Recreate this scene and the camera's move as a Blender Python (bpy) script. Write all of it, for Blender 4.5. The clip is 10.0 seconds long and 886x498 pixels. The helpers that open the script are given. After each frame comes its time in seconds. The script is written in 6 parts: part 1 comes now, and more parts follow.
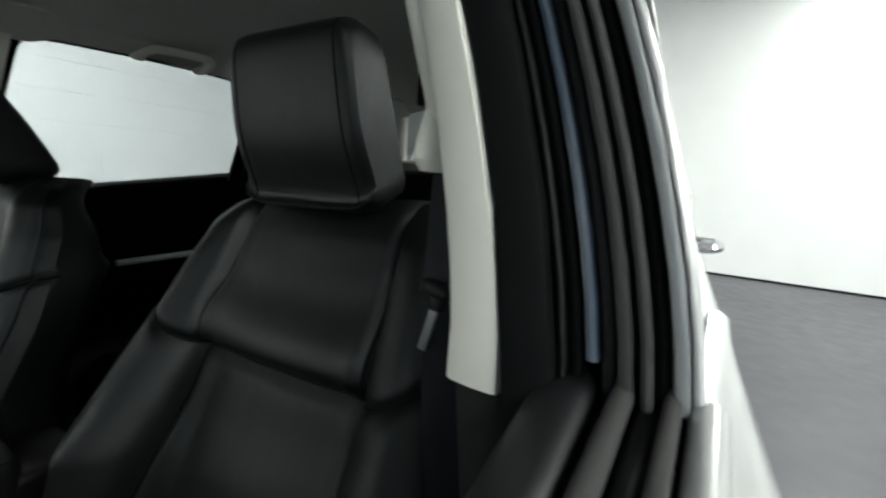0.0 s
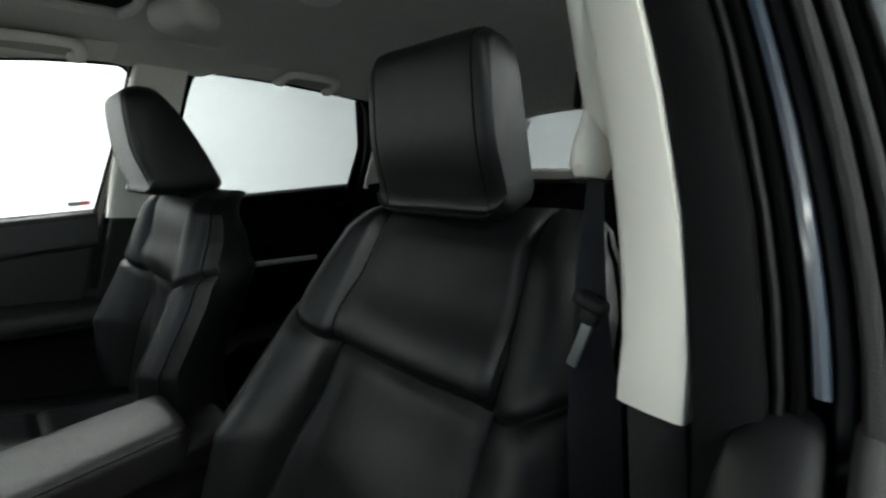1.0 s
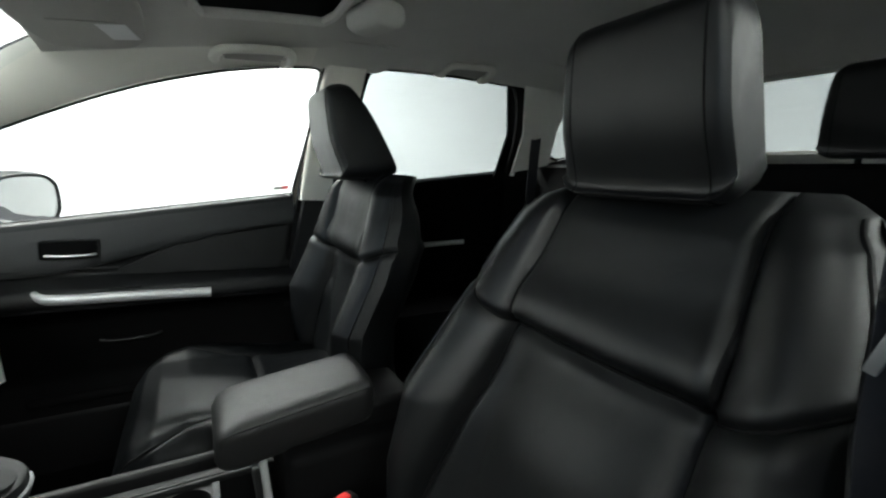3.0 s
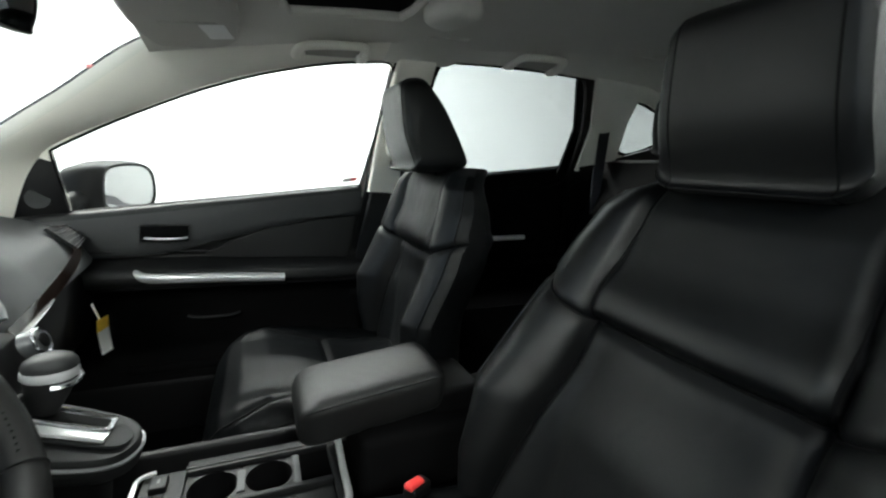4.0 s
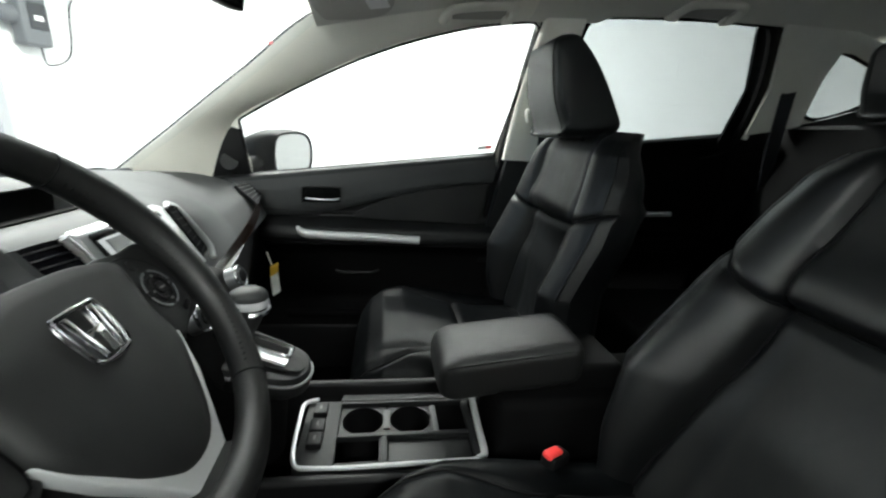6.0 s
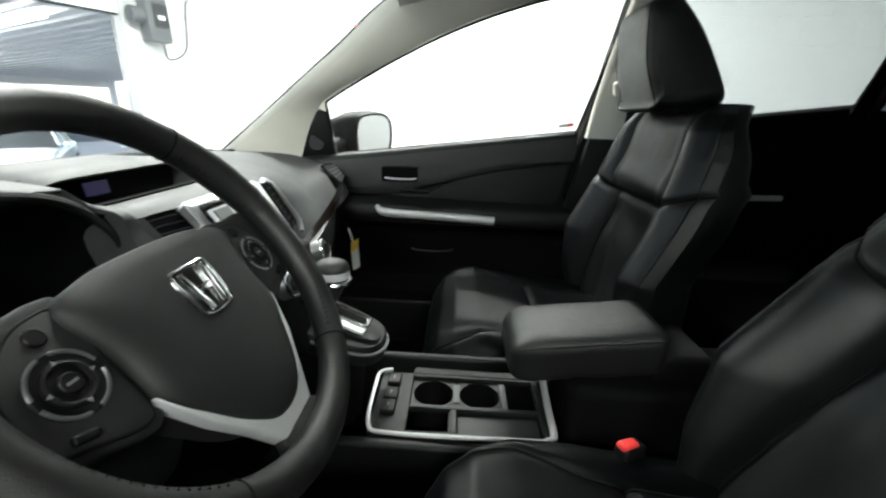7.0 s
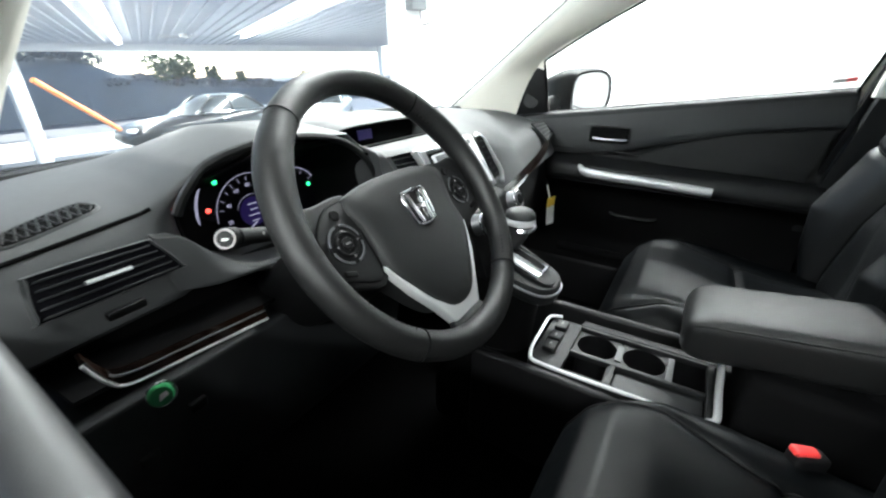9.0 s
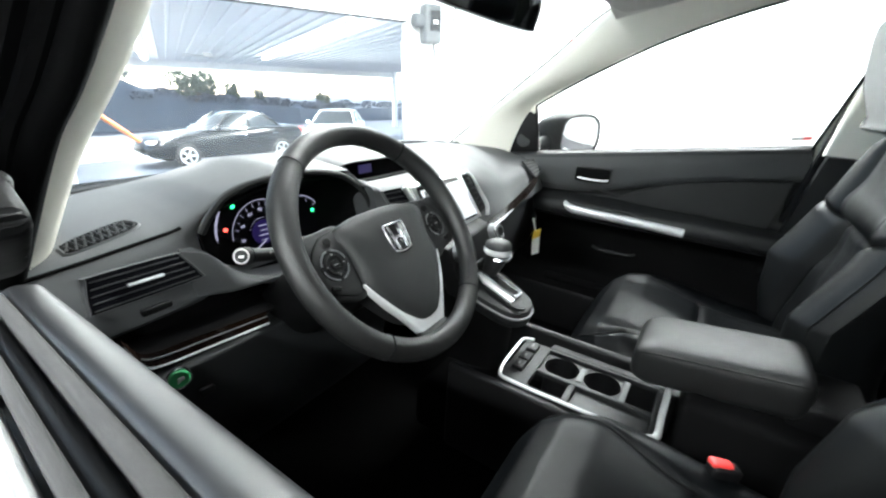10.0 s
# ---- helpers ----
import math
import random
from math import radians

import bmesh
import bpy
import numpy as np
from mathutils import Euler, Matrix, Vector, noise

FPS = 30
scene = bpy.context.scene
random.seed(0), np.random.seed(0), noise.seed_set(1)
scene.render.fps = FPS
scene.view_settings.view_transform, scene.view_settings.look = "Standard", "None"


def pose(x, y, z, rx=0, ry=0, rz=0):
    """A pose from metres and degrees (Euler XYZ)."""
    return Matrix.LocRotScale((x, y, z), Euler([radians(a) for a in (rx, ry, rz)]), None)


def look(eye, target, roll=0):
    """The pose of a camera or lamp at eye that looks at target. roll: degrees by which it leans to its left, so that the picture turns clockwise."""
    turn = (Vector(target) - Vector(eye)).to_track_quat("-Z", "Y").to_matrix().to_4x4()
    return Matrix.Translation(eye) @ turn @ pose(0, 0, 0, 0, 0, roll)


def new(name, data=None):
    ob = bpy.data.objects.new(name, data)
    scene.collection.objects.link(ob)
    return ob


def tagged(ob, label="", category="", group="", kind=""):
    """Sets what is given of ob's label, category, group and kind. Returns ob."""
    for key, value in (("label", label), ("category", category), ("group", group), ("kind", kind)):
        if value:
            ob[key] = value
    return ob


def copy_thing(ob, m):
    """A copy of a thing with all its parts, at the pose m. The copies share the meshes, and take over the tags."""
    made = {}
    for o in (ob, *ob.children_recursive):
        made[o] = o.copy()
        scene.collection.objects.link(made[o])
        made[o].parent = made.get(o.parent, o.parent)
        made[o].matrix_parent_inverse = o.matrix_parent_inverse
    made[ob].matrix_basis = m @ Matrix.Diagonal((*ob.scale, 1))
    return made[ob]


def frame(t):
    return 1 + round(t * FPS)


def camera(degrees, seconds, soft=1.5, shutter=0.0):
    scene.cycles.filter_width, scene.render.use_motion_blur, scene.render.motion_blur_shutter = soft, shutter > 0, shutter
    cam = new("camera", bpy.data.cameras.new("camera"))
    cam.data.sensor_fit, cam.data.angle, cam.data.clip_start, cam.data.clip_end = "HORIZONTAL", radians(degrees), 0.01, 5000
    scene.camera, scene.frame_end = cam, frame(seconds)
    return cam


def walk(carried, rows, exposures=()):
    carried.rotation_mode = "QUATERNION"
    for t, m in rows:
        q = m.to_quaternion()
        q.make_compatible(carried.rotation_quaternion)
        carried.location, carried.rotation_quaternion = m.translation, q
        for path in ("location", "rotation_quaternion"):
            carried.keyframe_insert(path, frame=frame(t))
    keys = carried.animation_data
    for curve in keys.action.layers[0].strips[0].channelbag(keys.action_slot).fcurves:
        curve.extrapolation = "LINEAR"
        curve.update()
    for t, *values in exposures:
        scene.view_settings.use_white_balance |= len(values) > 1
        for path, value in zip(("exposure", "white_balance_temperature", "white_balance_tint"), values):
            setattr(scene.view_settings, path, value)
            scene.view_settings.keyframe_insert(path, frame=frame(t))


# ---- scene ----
cam = camera(93.8, 10.0, 2.2, 0.5)
# the car stands nose up by a little: all its things share this frame
CAR = Matrix.Translation((0, 0, 0.5)) @ pose(0, 0, 0, 2.3) @ Matrix.Translation((0, 0, -0.5))
PATH = [
    (0, (-0.751, 0.076, 1.191), (0.212, -1.655, 0.915), 3.2),
    (0.5, (-0.731, 0.083, 1.191), (0.438, -1.521, 0.941), 2.3),
    (1, (-0.715, 0.093, 1.188), (0.615, -1.378, 0.929), 2.7),
    (1.5, (-0.703, 0.098, 1.184), (0.737, -1.26, 0.897), 2.7),
    (2, (-0.691, 0.118, 1.179), (0.844, -1.127, 0.871), 3.1),
    (2.5, (-0.677, 0.138, 1.176), (0.947, -0.985, 0.855), 2.9),
    (4, (-0.647, 0.202, 1.17), (1.144, -0.606, 0.796), 3.6),
    (4.5, (-0.638, 0.218, 1.163), (1.195, -0.479, 0.768), 3.9),
    (5, (-0.63, 0.233, 1.158), (1.229, -0.377, 0.742), 3.7),
    (5.5, (-0.625, 0.25, 1.153), (1.264, -0.212, 0.682), 3.9),
    (7, (-0.624, 0.254, 1.14), (1.276, 0.31, 0.518), 2.5),
    (7.5, (-0.642, 0.245, 1.139), (1.221, 0.493, 0.456), 2.2),
    (8, (-0.669, 0.249, 1.14), (1.119, 0.748, 0.395), 1.4),
    (8.5, (-0.681, 0.227, 1.144), (0.988, 1.011, 0.369), -0.2),
    (9, (-0.698, 0.198, 1.151), (0.863, 1.138, 0.329), 0.6),
    (9.5, (-0.725, 0.158, 1.171), (0.807, 1.177, 0.388), 1.9),
    (10, (-0.754, 0.116, 1.195), (0.831, 1.101, 0.475), 3.2),
]
LEVELS = [(0, 0.60, 6500, 4), (1.0, 0.82, 6500, 4), (2.2, 1.2, 6500, 4), (5.0, 1.18, 6500, 4), (7.5, 1.15, 6600, 4), (8.5, 1.5, 6400, 5), (9.3, 1.95, 6300, 6), (10, 2.15, 6300, 6)]
walk(cam, [(t, CAR @ look(eye, target, roll)) for t, eye, target, roll in PATH], LEVELS)

# ---- light ----
world = bpy.data.worlds.new("sky")
scene.world = world
world.use_nodes = True
wn = world.node_tree
sky = wn.nodes.new("ShaderNodeTexSky")
sky.sky_type, sky.sun_disc, sky.sun_elevation, sky.sun_rotation = "NISHITA", False, radians(52), radians(12)
sky.dust_density = 0.4
wn.nodes["Background"].inputs["Strength"].default_value = 0.15
wn.links.new(sky.outputs[0], wn.nodes["Background"].inputs["Color"])
sun = new("sun", bpy.data.lights.new("sun", "SUN"))
sun.data.energy, sun.data.angle, sun.data.color = 5.0, radians(3), (1, 0.96, 0.9)
sun.matrix_world = look((8, 30, 24), (6, 12, 0))


def room_lamp(x, y, z, sx, sy, watts):
    li = bpy.data.lights.new("tube_light", "AREA")
    li.shape, li.size, li.size_y, li.energy, li.color = "RECTANGLE", sx, sy, watts, (0.98, 1.0, 0.98)
    ob = new("tube_light", li)
    ob.location = (x, y, z)
    return ob


TUBES = [(2.6, -3.4, 30), (3.2, -0.6, 120), (2.2, 1.7, 170), (-2.6, -5.0, 65), (-4.0, -1.0, 140), (-3.8, 2.6, 95)]
for tx, ty, tw in TUBES:
    room_lamp(tx, ty, 3.62, 0.25, 2.4, tw)
YARD_LAMPS = [(-3.0, 3.0, 15.0), (0.8, 1.5, 11.0)]
CM = Matrix.Translation((4.4, 5.2, 2.55)) @ pose(0, 0, 0, 0, 0, -25)
for lx, l0, l1 in YARD_LAMPS:
    lamp = room_lamp(0, 0, 0, 0.2, l1 - l0, 520)
    lamp.matrix_world = CM @ Matrix.Translation((lx, (l0 + l1) / 2, -0.12))


# ---- materials ----
def mat(name, color, rough=0.5, metal=0.0, grain=0.0, scale=400.0, vary=0.0, vscale=6.0, coat=0.0, spec=0.5, leather=False, emit=0.0):
    m = bpy.data.materials.new(name)
    m.use_nodes = True
    nt = m.node_tree
    b = nt.nodes["Principled BSDF"]
    col = (*color, 1)
    b.inputs["Base Color"].default_value = col
    b.inputs["Roughness"].default_value = rough
    b.inputs["Metallic"].default_value = metal
    b.inputs["Coat Weight"].default_value = coat
    b.inputs["Coat Roughness"].default_value = 0.08
    b.inputs["Specular IOR Level"].default_value = spec
    if emit:
        b.inputs["Emission Color"].default_value = col
        b.inputs["Base Color"].default_value = (*[c * 0.12 for c in color], 1)
        b.inputs["Emission Strength"].default_value = emit
    if vary or grain:
        tc = nt.nodes.new("ShaderNodeTexCoord")
    if vary:
        n = nt.nodes.new("ShaderNodeTexNoise")
        n.inputs["Scale"].default_value, n.inputs["Detail"].default_value = vscale, 6
        nt.links.new(tc.outputs["Object"], n.inputs["Vector"])
        mix = nt.nodes.new("ShaderNodeMix")
        mix.data_type = "RGBA"
        lo = [c * (1 - vary) for c in color]
        hi = [min(1, c * (1 + vary)) for c in color]
        mix.inputs["A"].default_value, mix.inputs["B"].default_value = (*lo, 1), (*hi, 1)
        nt.links.new(n.outputs["Fac"], mix.inputs["Factor"])
        nt.links.new(mix.outputs["Result"], b.inputs["Base Color"])
        mr = nt.nodes.new("ShaderNodeMapRange")
        mr.inputs["To Min"].default_value, mr.inputs["To Max"].default_value = max(0.02, rough * (1 - vary * 0.6)), min(1, rough * (1 + vary * 0.6))
        n2 = nt.nodes.new("ShaderNodeTexNoise")
        n2.inputs["Scale"].default_value, n2.inputs["Detail"].default_value = vscale * 7, 4
        nt.links.new(tc.outputs["Object"], n2.inputs["Vector"])
        nt.links.new(n2.outputs["Fac"], mr.inputs["Value"])
        nt.links.new(mr.outputs["Result"], b.inputs["Roughness"])
    if grain:
        bump = nt.nodes.new("ShaderNodeBump")
        bump.inputs["Strength"].default_value, bump.inputs["Distance"].default_value = grain, 0.001
        if leather:
            g = nt.nodes.new("ShaderNodeTexVoronoi")
            g.feature = "DISTANCE_TO_EDGE"
            out = g.outputs["Distance"]
        else:
            g = nt.nodes.new("ShaderNodeTexNoise")
            g.inputs["Detail"].default_value = 3
            out = g.outputs["Fac"]
        g.inputs["Scale"].default_value = scale
        nt.links.new(tc.outputs["Object"], g.inputs["Vector"])
        if leather:
            soft = nt.nodes.new("ShaderNodeTexNoise")
            soft.inputs["Scale"].default_value, soft.inputs["Detail"].default_value, soft.inputs["Distortion"].default_value = 16.0, 3, 0.6
            nt.links.new(tc.outputs["Object"], soft.inputs["Vector"])
            both = nt.nodes.new("ShaderNodeMath")
            both.operation = "MULTIPLY_ADD"
            both.inputs[1].default_value = 7.0
            nt.links.new(soft.outputs["Fac"], both.inputs[0])
            nt.links.new(out, both.inputs[2])
            out = both.outputs[0]
        nt.links.new(out, bump.inputs["Height"])
        nt.links.new(bump.outputs["Normal"], b.inputs["Normal"])
    return m


def glass(name, tint, veil=0.0):
    """Thin glass; the last value sets how much pale film is added for haze."""
    m = bpy.data.materials.new(name)
    m.use_nodes = True
    nt = m.node_tree
    nt.nodes.remove(nt.nodes["Principled BSDF"])
    tr, gl, mx, fr, pw = (nt.nodes.new(k) for k in ("ShaderNodeBsdfTransparent", "ShaderNodeBsdfGlossy", "ShaderNodeMixShader", "ShaderNodeLayerWeight", "ShaderNodeMath"))
    tr.inputs["Color"].default_value = (*tint, 1)
    gl.inputs["Roughness"].default_value = 0.02
    pw.operation = "POWER"
    pw.inputs[1].default_value = 5.0
    nt.links.new(fr.outputs["Facing"], pw.inputs[0])
    sc = nt.nodes.new("ShaderNodeMath")
    sc.operation = "MULTIPLY_ADD"
    sc.inputs[1].default_value, sc.inputs[2].default_value = 0.5, 0.025
    nt.links.new(pw.outputs[0], sc.inputs[0])
    nt.links.new(sc.outputs[0], mx.inputs[0])
    nt.links.new(tr.outputs[0], mx.inputs[1])
    nt.links.new(gl.outputs[0], mx.inputs[2])
    last = mx
    if veil:
        film, last = nt.nodes.new("ShaderNodeBsdfTranslucent"), nt.nodes.new("ShaderNodeMixShader")
        film.inputs["Color"].default_value = (0.80, 0.86, 0.95, 1)
        spots = nt.nodes.new("ShaderNodeTexNoise")
        spots.inputs["Scale"].default_value, spots.inputs["Detail"].default_value = 5.0, 6
        cover = nt.nodes.new("ShaderNodeMapRange")
        cover.inputs["From Min"].default_value, cover.inputs["From Max"].default_value = 0.3, 0.7
        cover.inputs["To Min"].default_value, cover.inputs["To Max"].default_value = veil * 0.5, veil * 1.5
        nt.links.new(spots.outputs["Fac"], cover.inputs["Value"])
        nt.links.new(cover.outputs["Result"], last.inputs[0])
        nt.links.new(mx.outputs[0], last.inputs[1])
        nt.links.new(film.outputs[0], last.inputs[2])
    nt.links.new(last.outputs[0], nt.nodes["Material Output"].inputs["Surface"])
    return m


M = dict(
    leather=mat("black_leather", (0.0018, 0.0023, 0.0028), 0.42, spec=0.42, grain=0.25, scale=900, leather=True, vary=0.18, vscale=9),
    leather_panel=mat("perforated_leather", (0.0020, 0.0026, 0.0031), 0.43, spec=0.42, grain=0.3, scale=700, leather=True, vary=0.2, vscale=8),
    wrap=mat("wheel_leather", (0.0085, 0.0085, 0.0087), 0.44, spec=0.42, grain=0.3, scale=800, leather=True, vary=0.15, vscale=14),
    stitch=mat("stitching", (0.004, 0.004, 0.0045), 0.8, spec=0.15),
    pad=mat("soft_dash_plastic", (0.054, 0.056, 0.058), 0.55, spec=0.38, grain=0.14, scale=1600, vary=0.1, vscale=7),
    plastic=mat("dark_plastic", (0.0070, 0.0075, 0.0080), 0.52, spec=0.30, grain=0.3, scale=1200, vary=0.12, vscale=10),
    black=mat("black_plastic", (0.0028, 0.0028, 0.0032), 0.5, spec=0.22, vary=0.15, vscale=10),
    gloss=mat("piano_black", (0.008, 0.008, 0.009), 0.12, coat=0.5),
    rubber=mat("rubber", (0.0030, 0.0030, 0.0034), 0.7, spec=0.12, grain=0.2, scale=500, vary=0.15),
    flock=mat("flocked_rubber", (0.032, 0.031, 0.031), 0.9, grain=0.4, scale=900, vary=0.2, vscale=20),
    beige=mat("beige_trim", (0.74, 0.72, 0.65), 0.7, grain=0.10, scale=1300, vary=0.05, vscale=8),
    headliner=mat("headliner_cloth", (0.64, 0.63, 0.58), 0.95, grain=0.5, scale=1500, vary=0.06, vscale=10),
    silver=mat("satin_silver", (0.66, 0.67, 0.68), 0.30, metal=0.45, vary=0.08, vscale=12),
    chrome=mat("chrome", (0.8, 0.8, 0.82), 0.1, metal=1.0),
    paint=mat("silver_paint", (0.55, 0.55, 0.55), 0.3, metal=0.55, coat=0.8, vary=0.05, vscale=3),
    wood=mat("dark_wood", (0.0075, 0.0040, 0.0028), 0.12, coat=0.8, spec=0.5, vary=0.6, vscale=40),
    screen_lit=mat("lit_screen", (0.75, 0.78, 0.8), 0.2, emit=0.30),
    satin=mat("brushed_metal", (0.22, 0.225, 0.23), 0.50, metal=0.6, vary=0.08, vscale=12),
    spoke_silver=mat("spoke_silver", (0.62, 0.63, 0.64), 0.32, metal=0.4, vary=0.06, vscale=12),
    door_top=mat("door_top_plastic", (0.0055, 0.0058, 0.0070), 0.45, spec=0.65, grain=0.12, scale=1600, vary=0.08, vscale=9),
    visor=mat("visor_cloth", (0.46, 0.45, 0.41), 0.9, grain=0.3, scale=1500, vary=0.05, vscale=9),
    lower_trim=mat("lower_dash_plastic", (0.009, 0.0098, 0.011), 0.55, spec=0.3, grain=0.2, scale=1300, vary=0.12, vscale=10),
    armpad=mat("armrest_leather", (0.008, 0.0082, 0.0085), 0.45, spec=0.36, grain=0.3, scale=900, leather=True, vary=0.15, vscale=12),
    board=mat("door_board_plastic", (0.019, 0.0200, 0.0208), 0.55, spec=0.38, grain=0.25, scale=1300, vary=0.1, vscale=10),
    # darker, duller copy of black_leather: the rear's shade is in the colour
    bench=mat("shaded_leather", (0.0012, 0.0013, 0.0014), 0.6, spec=0.03, grain=0.2, scale=900, leather=True, vary=0.15, vscale=9),
    gunmetal=mat("gunmetal", (0.16, 0.165, 0.17), 0.35, metal=0.7),
    cushion=mat("cushion_leather", (0.0016, 0.0020, 0.0024), 0.38, spec=0.11, grain=0.25, scale=900, leather=True, vary=0.2, vscale=9),
    # blue-grey of the window light reflected in the strip, held in the base colour
    channel=mat("channel_reflection", (0.035, 0.05, 0.075), 0.35, coat=0.2),
    # darker beige that paints in the shade behind the grab handles
    pocket=mat("pocket_shade", (0.30, 0.29, 0.26), 0.8, vary=0.05),
    hub=mat("wheel_cover_plastic", (0.0115, 0.0118, 0.0122), 0.55, spec=0.40, grain=0.3, scale=1100, vary=0.1, vscale=9),
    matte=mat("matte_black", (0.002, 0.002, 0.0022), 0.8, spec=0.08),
    stitchlight=mat("printed_symbols", (0.14, 0.14, 0.14), 0.7),
    carpet=mat("black_carpet", (0.0018, 0.0018, 0.0019), 0.98, spec=0.04, grain=0.8, scale=600, vary=0.3, vscale=20),
    belt=mat("belt_webbing", (0.006, 0.007, 0.0115), 0.7, grain=0.5, scale=1500, vary=0.15, vscale=30),
    red=mat("red_button", (0.75, 0.05, 0.05), 0.35),
    green=mat("green_button", (0.04, 0.28, 0.1), 0.3, coat=0.4),
    white=mat("white_paper", (0.8, 0.8, 0.78), 0.8, vary=0.04),
    yellow=mat("yellow_paper", (0.85, 0.55, 0.05), 0.7, vary=0.05),
    label=mat("printed_label", (0.45, 0.42, 0.42), 0.7, vary=0.1),
    redtag=mat("red_label", (0.7, 0.12, 0.12), 0.6),
    # mirror tone lowered so the dark cabin reflection sits in the glass colour
    dark_mirror=mat("dark_mirror_glass", (0.22, 0.23, 0.24), 0.03, metal=1.0),
    mirror=mat("mirror_glass", (0.85, 0.86, 0.87), 0.02, metal=1.0),
    glass=glass("clear_glass", (0.97, 0.98, 0.98)),
    # windscreen carries an added bluish film for the haze over the yard
    hazed=glass("windscreen_glass", (0.96, 0.98, 0.98), 0.035),
    tint=glass("tinted_glass", (0.71, 0.73, 0.74)),
    screen=mat("screen_glass", (0.10, 0.105, 0.11), 0.15, coat=0.4, vary=0.1),
    display_dim=mat("dim_display_glow", (0.060, 0.035, 0.26), 0.4, emit=0.05),
    dial=mat("dial_glow", (0.60, 0.58, 0.80), 0.4, emit=0.16),
    dial_face=mat("dial_face", (0.004, 0.004, 0.006), 0.5, spec=0.1),
    led_green=mat("green_lamp", (0.05, 0.9, 0.25), 0.4, emit=1.0),
    led_red=mat("red_lamp", (0.95, 0.08, 0.06), 0.4, emit=1.0),
    led_orange=mat("orange_lamp", (0.95, 0.4, 0.05), 0.4, emit=0.8),
    concrete=mat("sealed_concrete", (0.070, 0.066, 0.078), 0.4, grain=0.2, scale=60, vary=0.45, vscale=1.1),
    wall=mat("white_wall_paint", (0.84, 0.85, 0.84), 0.6, grain=0.4, scale=120, vary=0.03, vscale=3),
    steel=mat("galvanised_steel", (0.45, 0.46, 0.47), 0.45, metal=0.6, vary=0.15, vscale=8),
    ribbed=mat("white_sheet_metal", (0.75, 0.77, 0.8), 0.4, vary=0.05, vscale=4),
    tube=mat("fluorescent_tube", (1.0, 1.0, 0.98), 0.5, emit=6.0),
    opener=mat("dark_grey_case", (0.09, 0.095, 0.1), 0.5, vary=0.15),
    asphalt=mat("asphalt", (0.040, 0.048, 0.064), 0.66, spec=0.3, grain=0.5, scale=80, vary=0.3, vscale=1.2),
    carblack=mat("black_car_paint", (0.006, 0.007, 0.009), 0.25, coat=0.15, spec=0.25),
    carwhite=mat("white_car_paint", (0.7, 0.72, 0.75), 0.2, coat=1.0),
    carglass=mat("car_window", (0.02, 0.025, 0.03), 0.18, coat=0.1, spec=0.35),
    tyre=mat("tyre", (0.02, 0.02, 0.02), 0.85, vary=0.2),
    alloy=mat("alloy_wheel", (0.5, 0.52, 0.55), 0.3, metal=0.9),
    orange=mat("orange_steel", (0.75, 0.22, 0.06), 0.5, vary=0.15, vscale=5),
    bark=mat("bark", (0.09, 0.07, 0.05), 0.9, vary=0.3),
    leaf=mat("leaves", (0.04, 0.06, 0.035), 0.9, spec=0.1, vary=0.5, vscale=0.8),
    # blue-grey foliage: the haze over the yard is mixed into the colour
    hedge=mat("hazy_hedge", (0.075, 0.092, 0.115), 0.95, spec=0.05, grain=0.6, scale=7, vary=0.18, vscale=0.9),
)


# ---- builders ----
def part(name, bm, material, parent, label="", smooth=True):
    me = bpy.data.meshes.new(name)
    bmesh.ops.recalc_face_normals(bm, faces=bm.faces)
    bm.to_mesh(me)
    bm.free()
    me.materials.append(M[material])
    if smooth:
        for p in me.polygons:
            p.use_smooth = True
        me.set_sharp_from_angle(angle=radians(38))
    ob = new(name, me)
    if parent is not None:
        ob.parent = parent
    if label:
        ob["label"] = label
    return ob


def thing(name, label, category, group="", base=CAR, kind=""):
    ob = new(name)
    ob.empty_display_size = 0.05
    ob.matrix_world = base
    return tagged(ob, label, category, group, kind)


def single(name, bm, material, label, category, base=CAR, kind="", smooth=True, group=""):
    ob = part(name, bm, material, None, "", smooth)
    ob.matrix_world = base
    return tagged(ob, label, category, group, kind)


def box(c, s, r=0.0, rot=(0, 0, 0), seg=3, bm=None):
    b = bm or bmesh.new()
    g = bmesh.ops.create_cube(b, size=1.0)
    vs = g["verts"]
    bmesh.ops.scale(b, verts=vs, vec=s)
    if r > 0:
        es = list({e for v in vs for e in v.link_edges})
        res = bmesh.ops.bevel(b, geom=es, offset=r, segments=seg, profile=0.5, affect="EDGES")
        vs = list({v for f in res["faces"] for v in f.verts} | {v for v in vs if v.is_valid})
    bmesh.ops.transform(b, matrix=pose(*c, *rot), verts=vs)
    return b


def spline(pts, n=8, closed=False):
    P = [Vector(p) for p in pts]
    out = []
    L = len(P)
    segs = L if closed else L - 1
    for i in range(segs):
        if closed:
            a, b, c, d = P[(i - 1) % L], P[i], P[(i + 1) % L], P[(i + 2) % L]
        else:
            a, b, c, d = P[max(i - 1, 0)], P[i], P[i + 1], P[min(i + 2, L - 1)]
        for k in range(n):
            t = k / n
            out.append(0.5 * ((2 * b) + (c - a) * t + (2 * a - 5 * b + 4 * c - d) * t * t + (3 * b - a - 3 * c + d) * t ** 3))
    if not closed:
        out.append(P[-1])
    return out


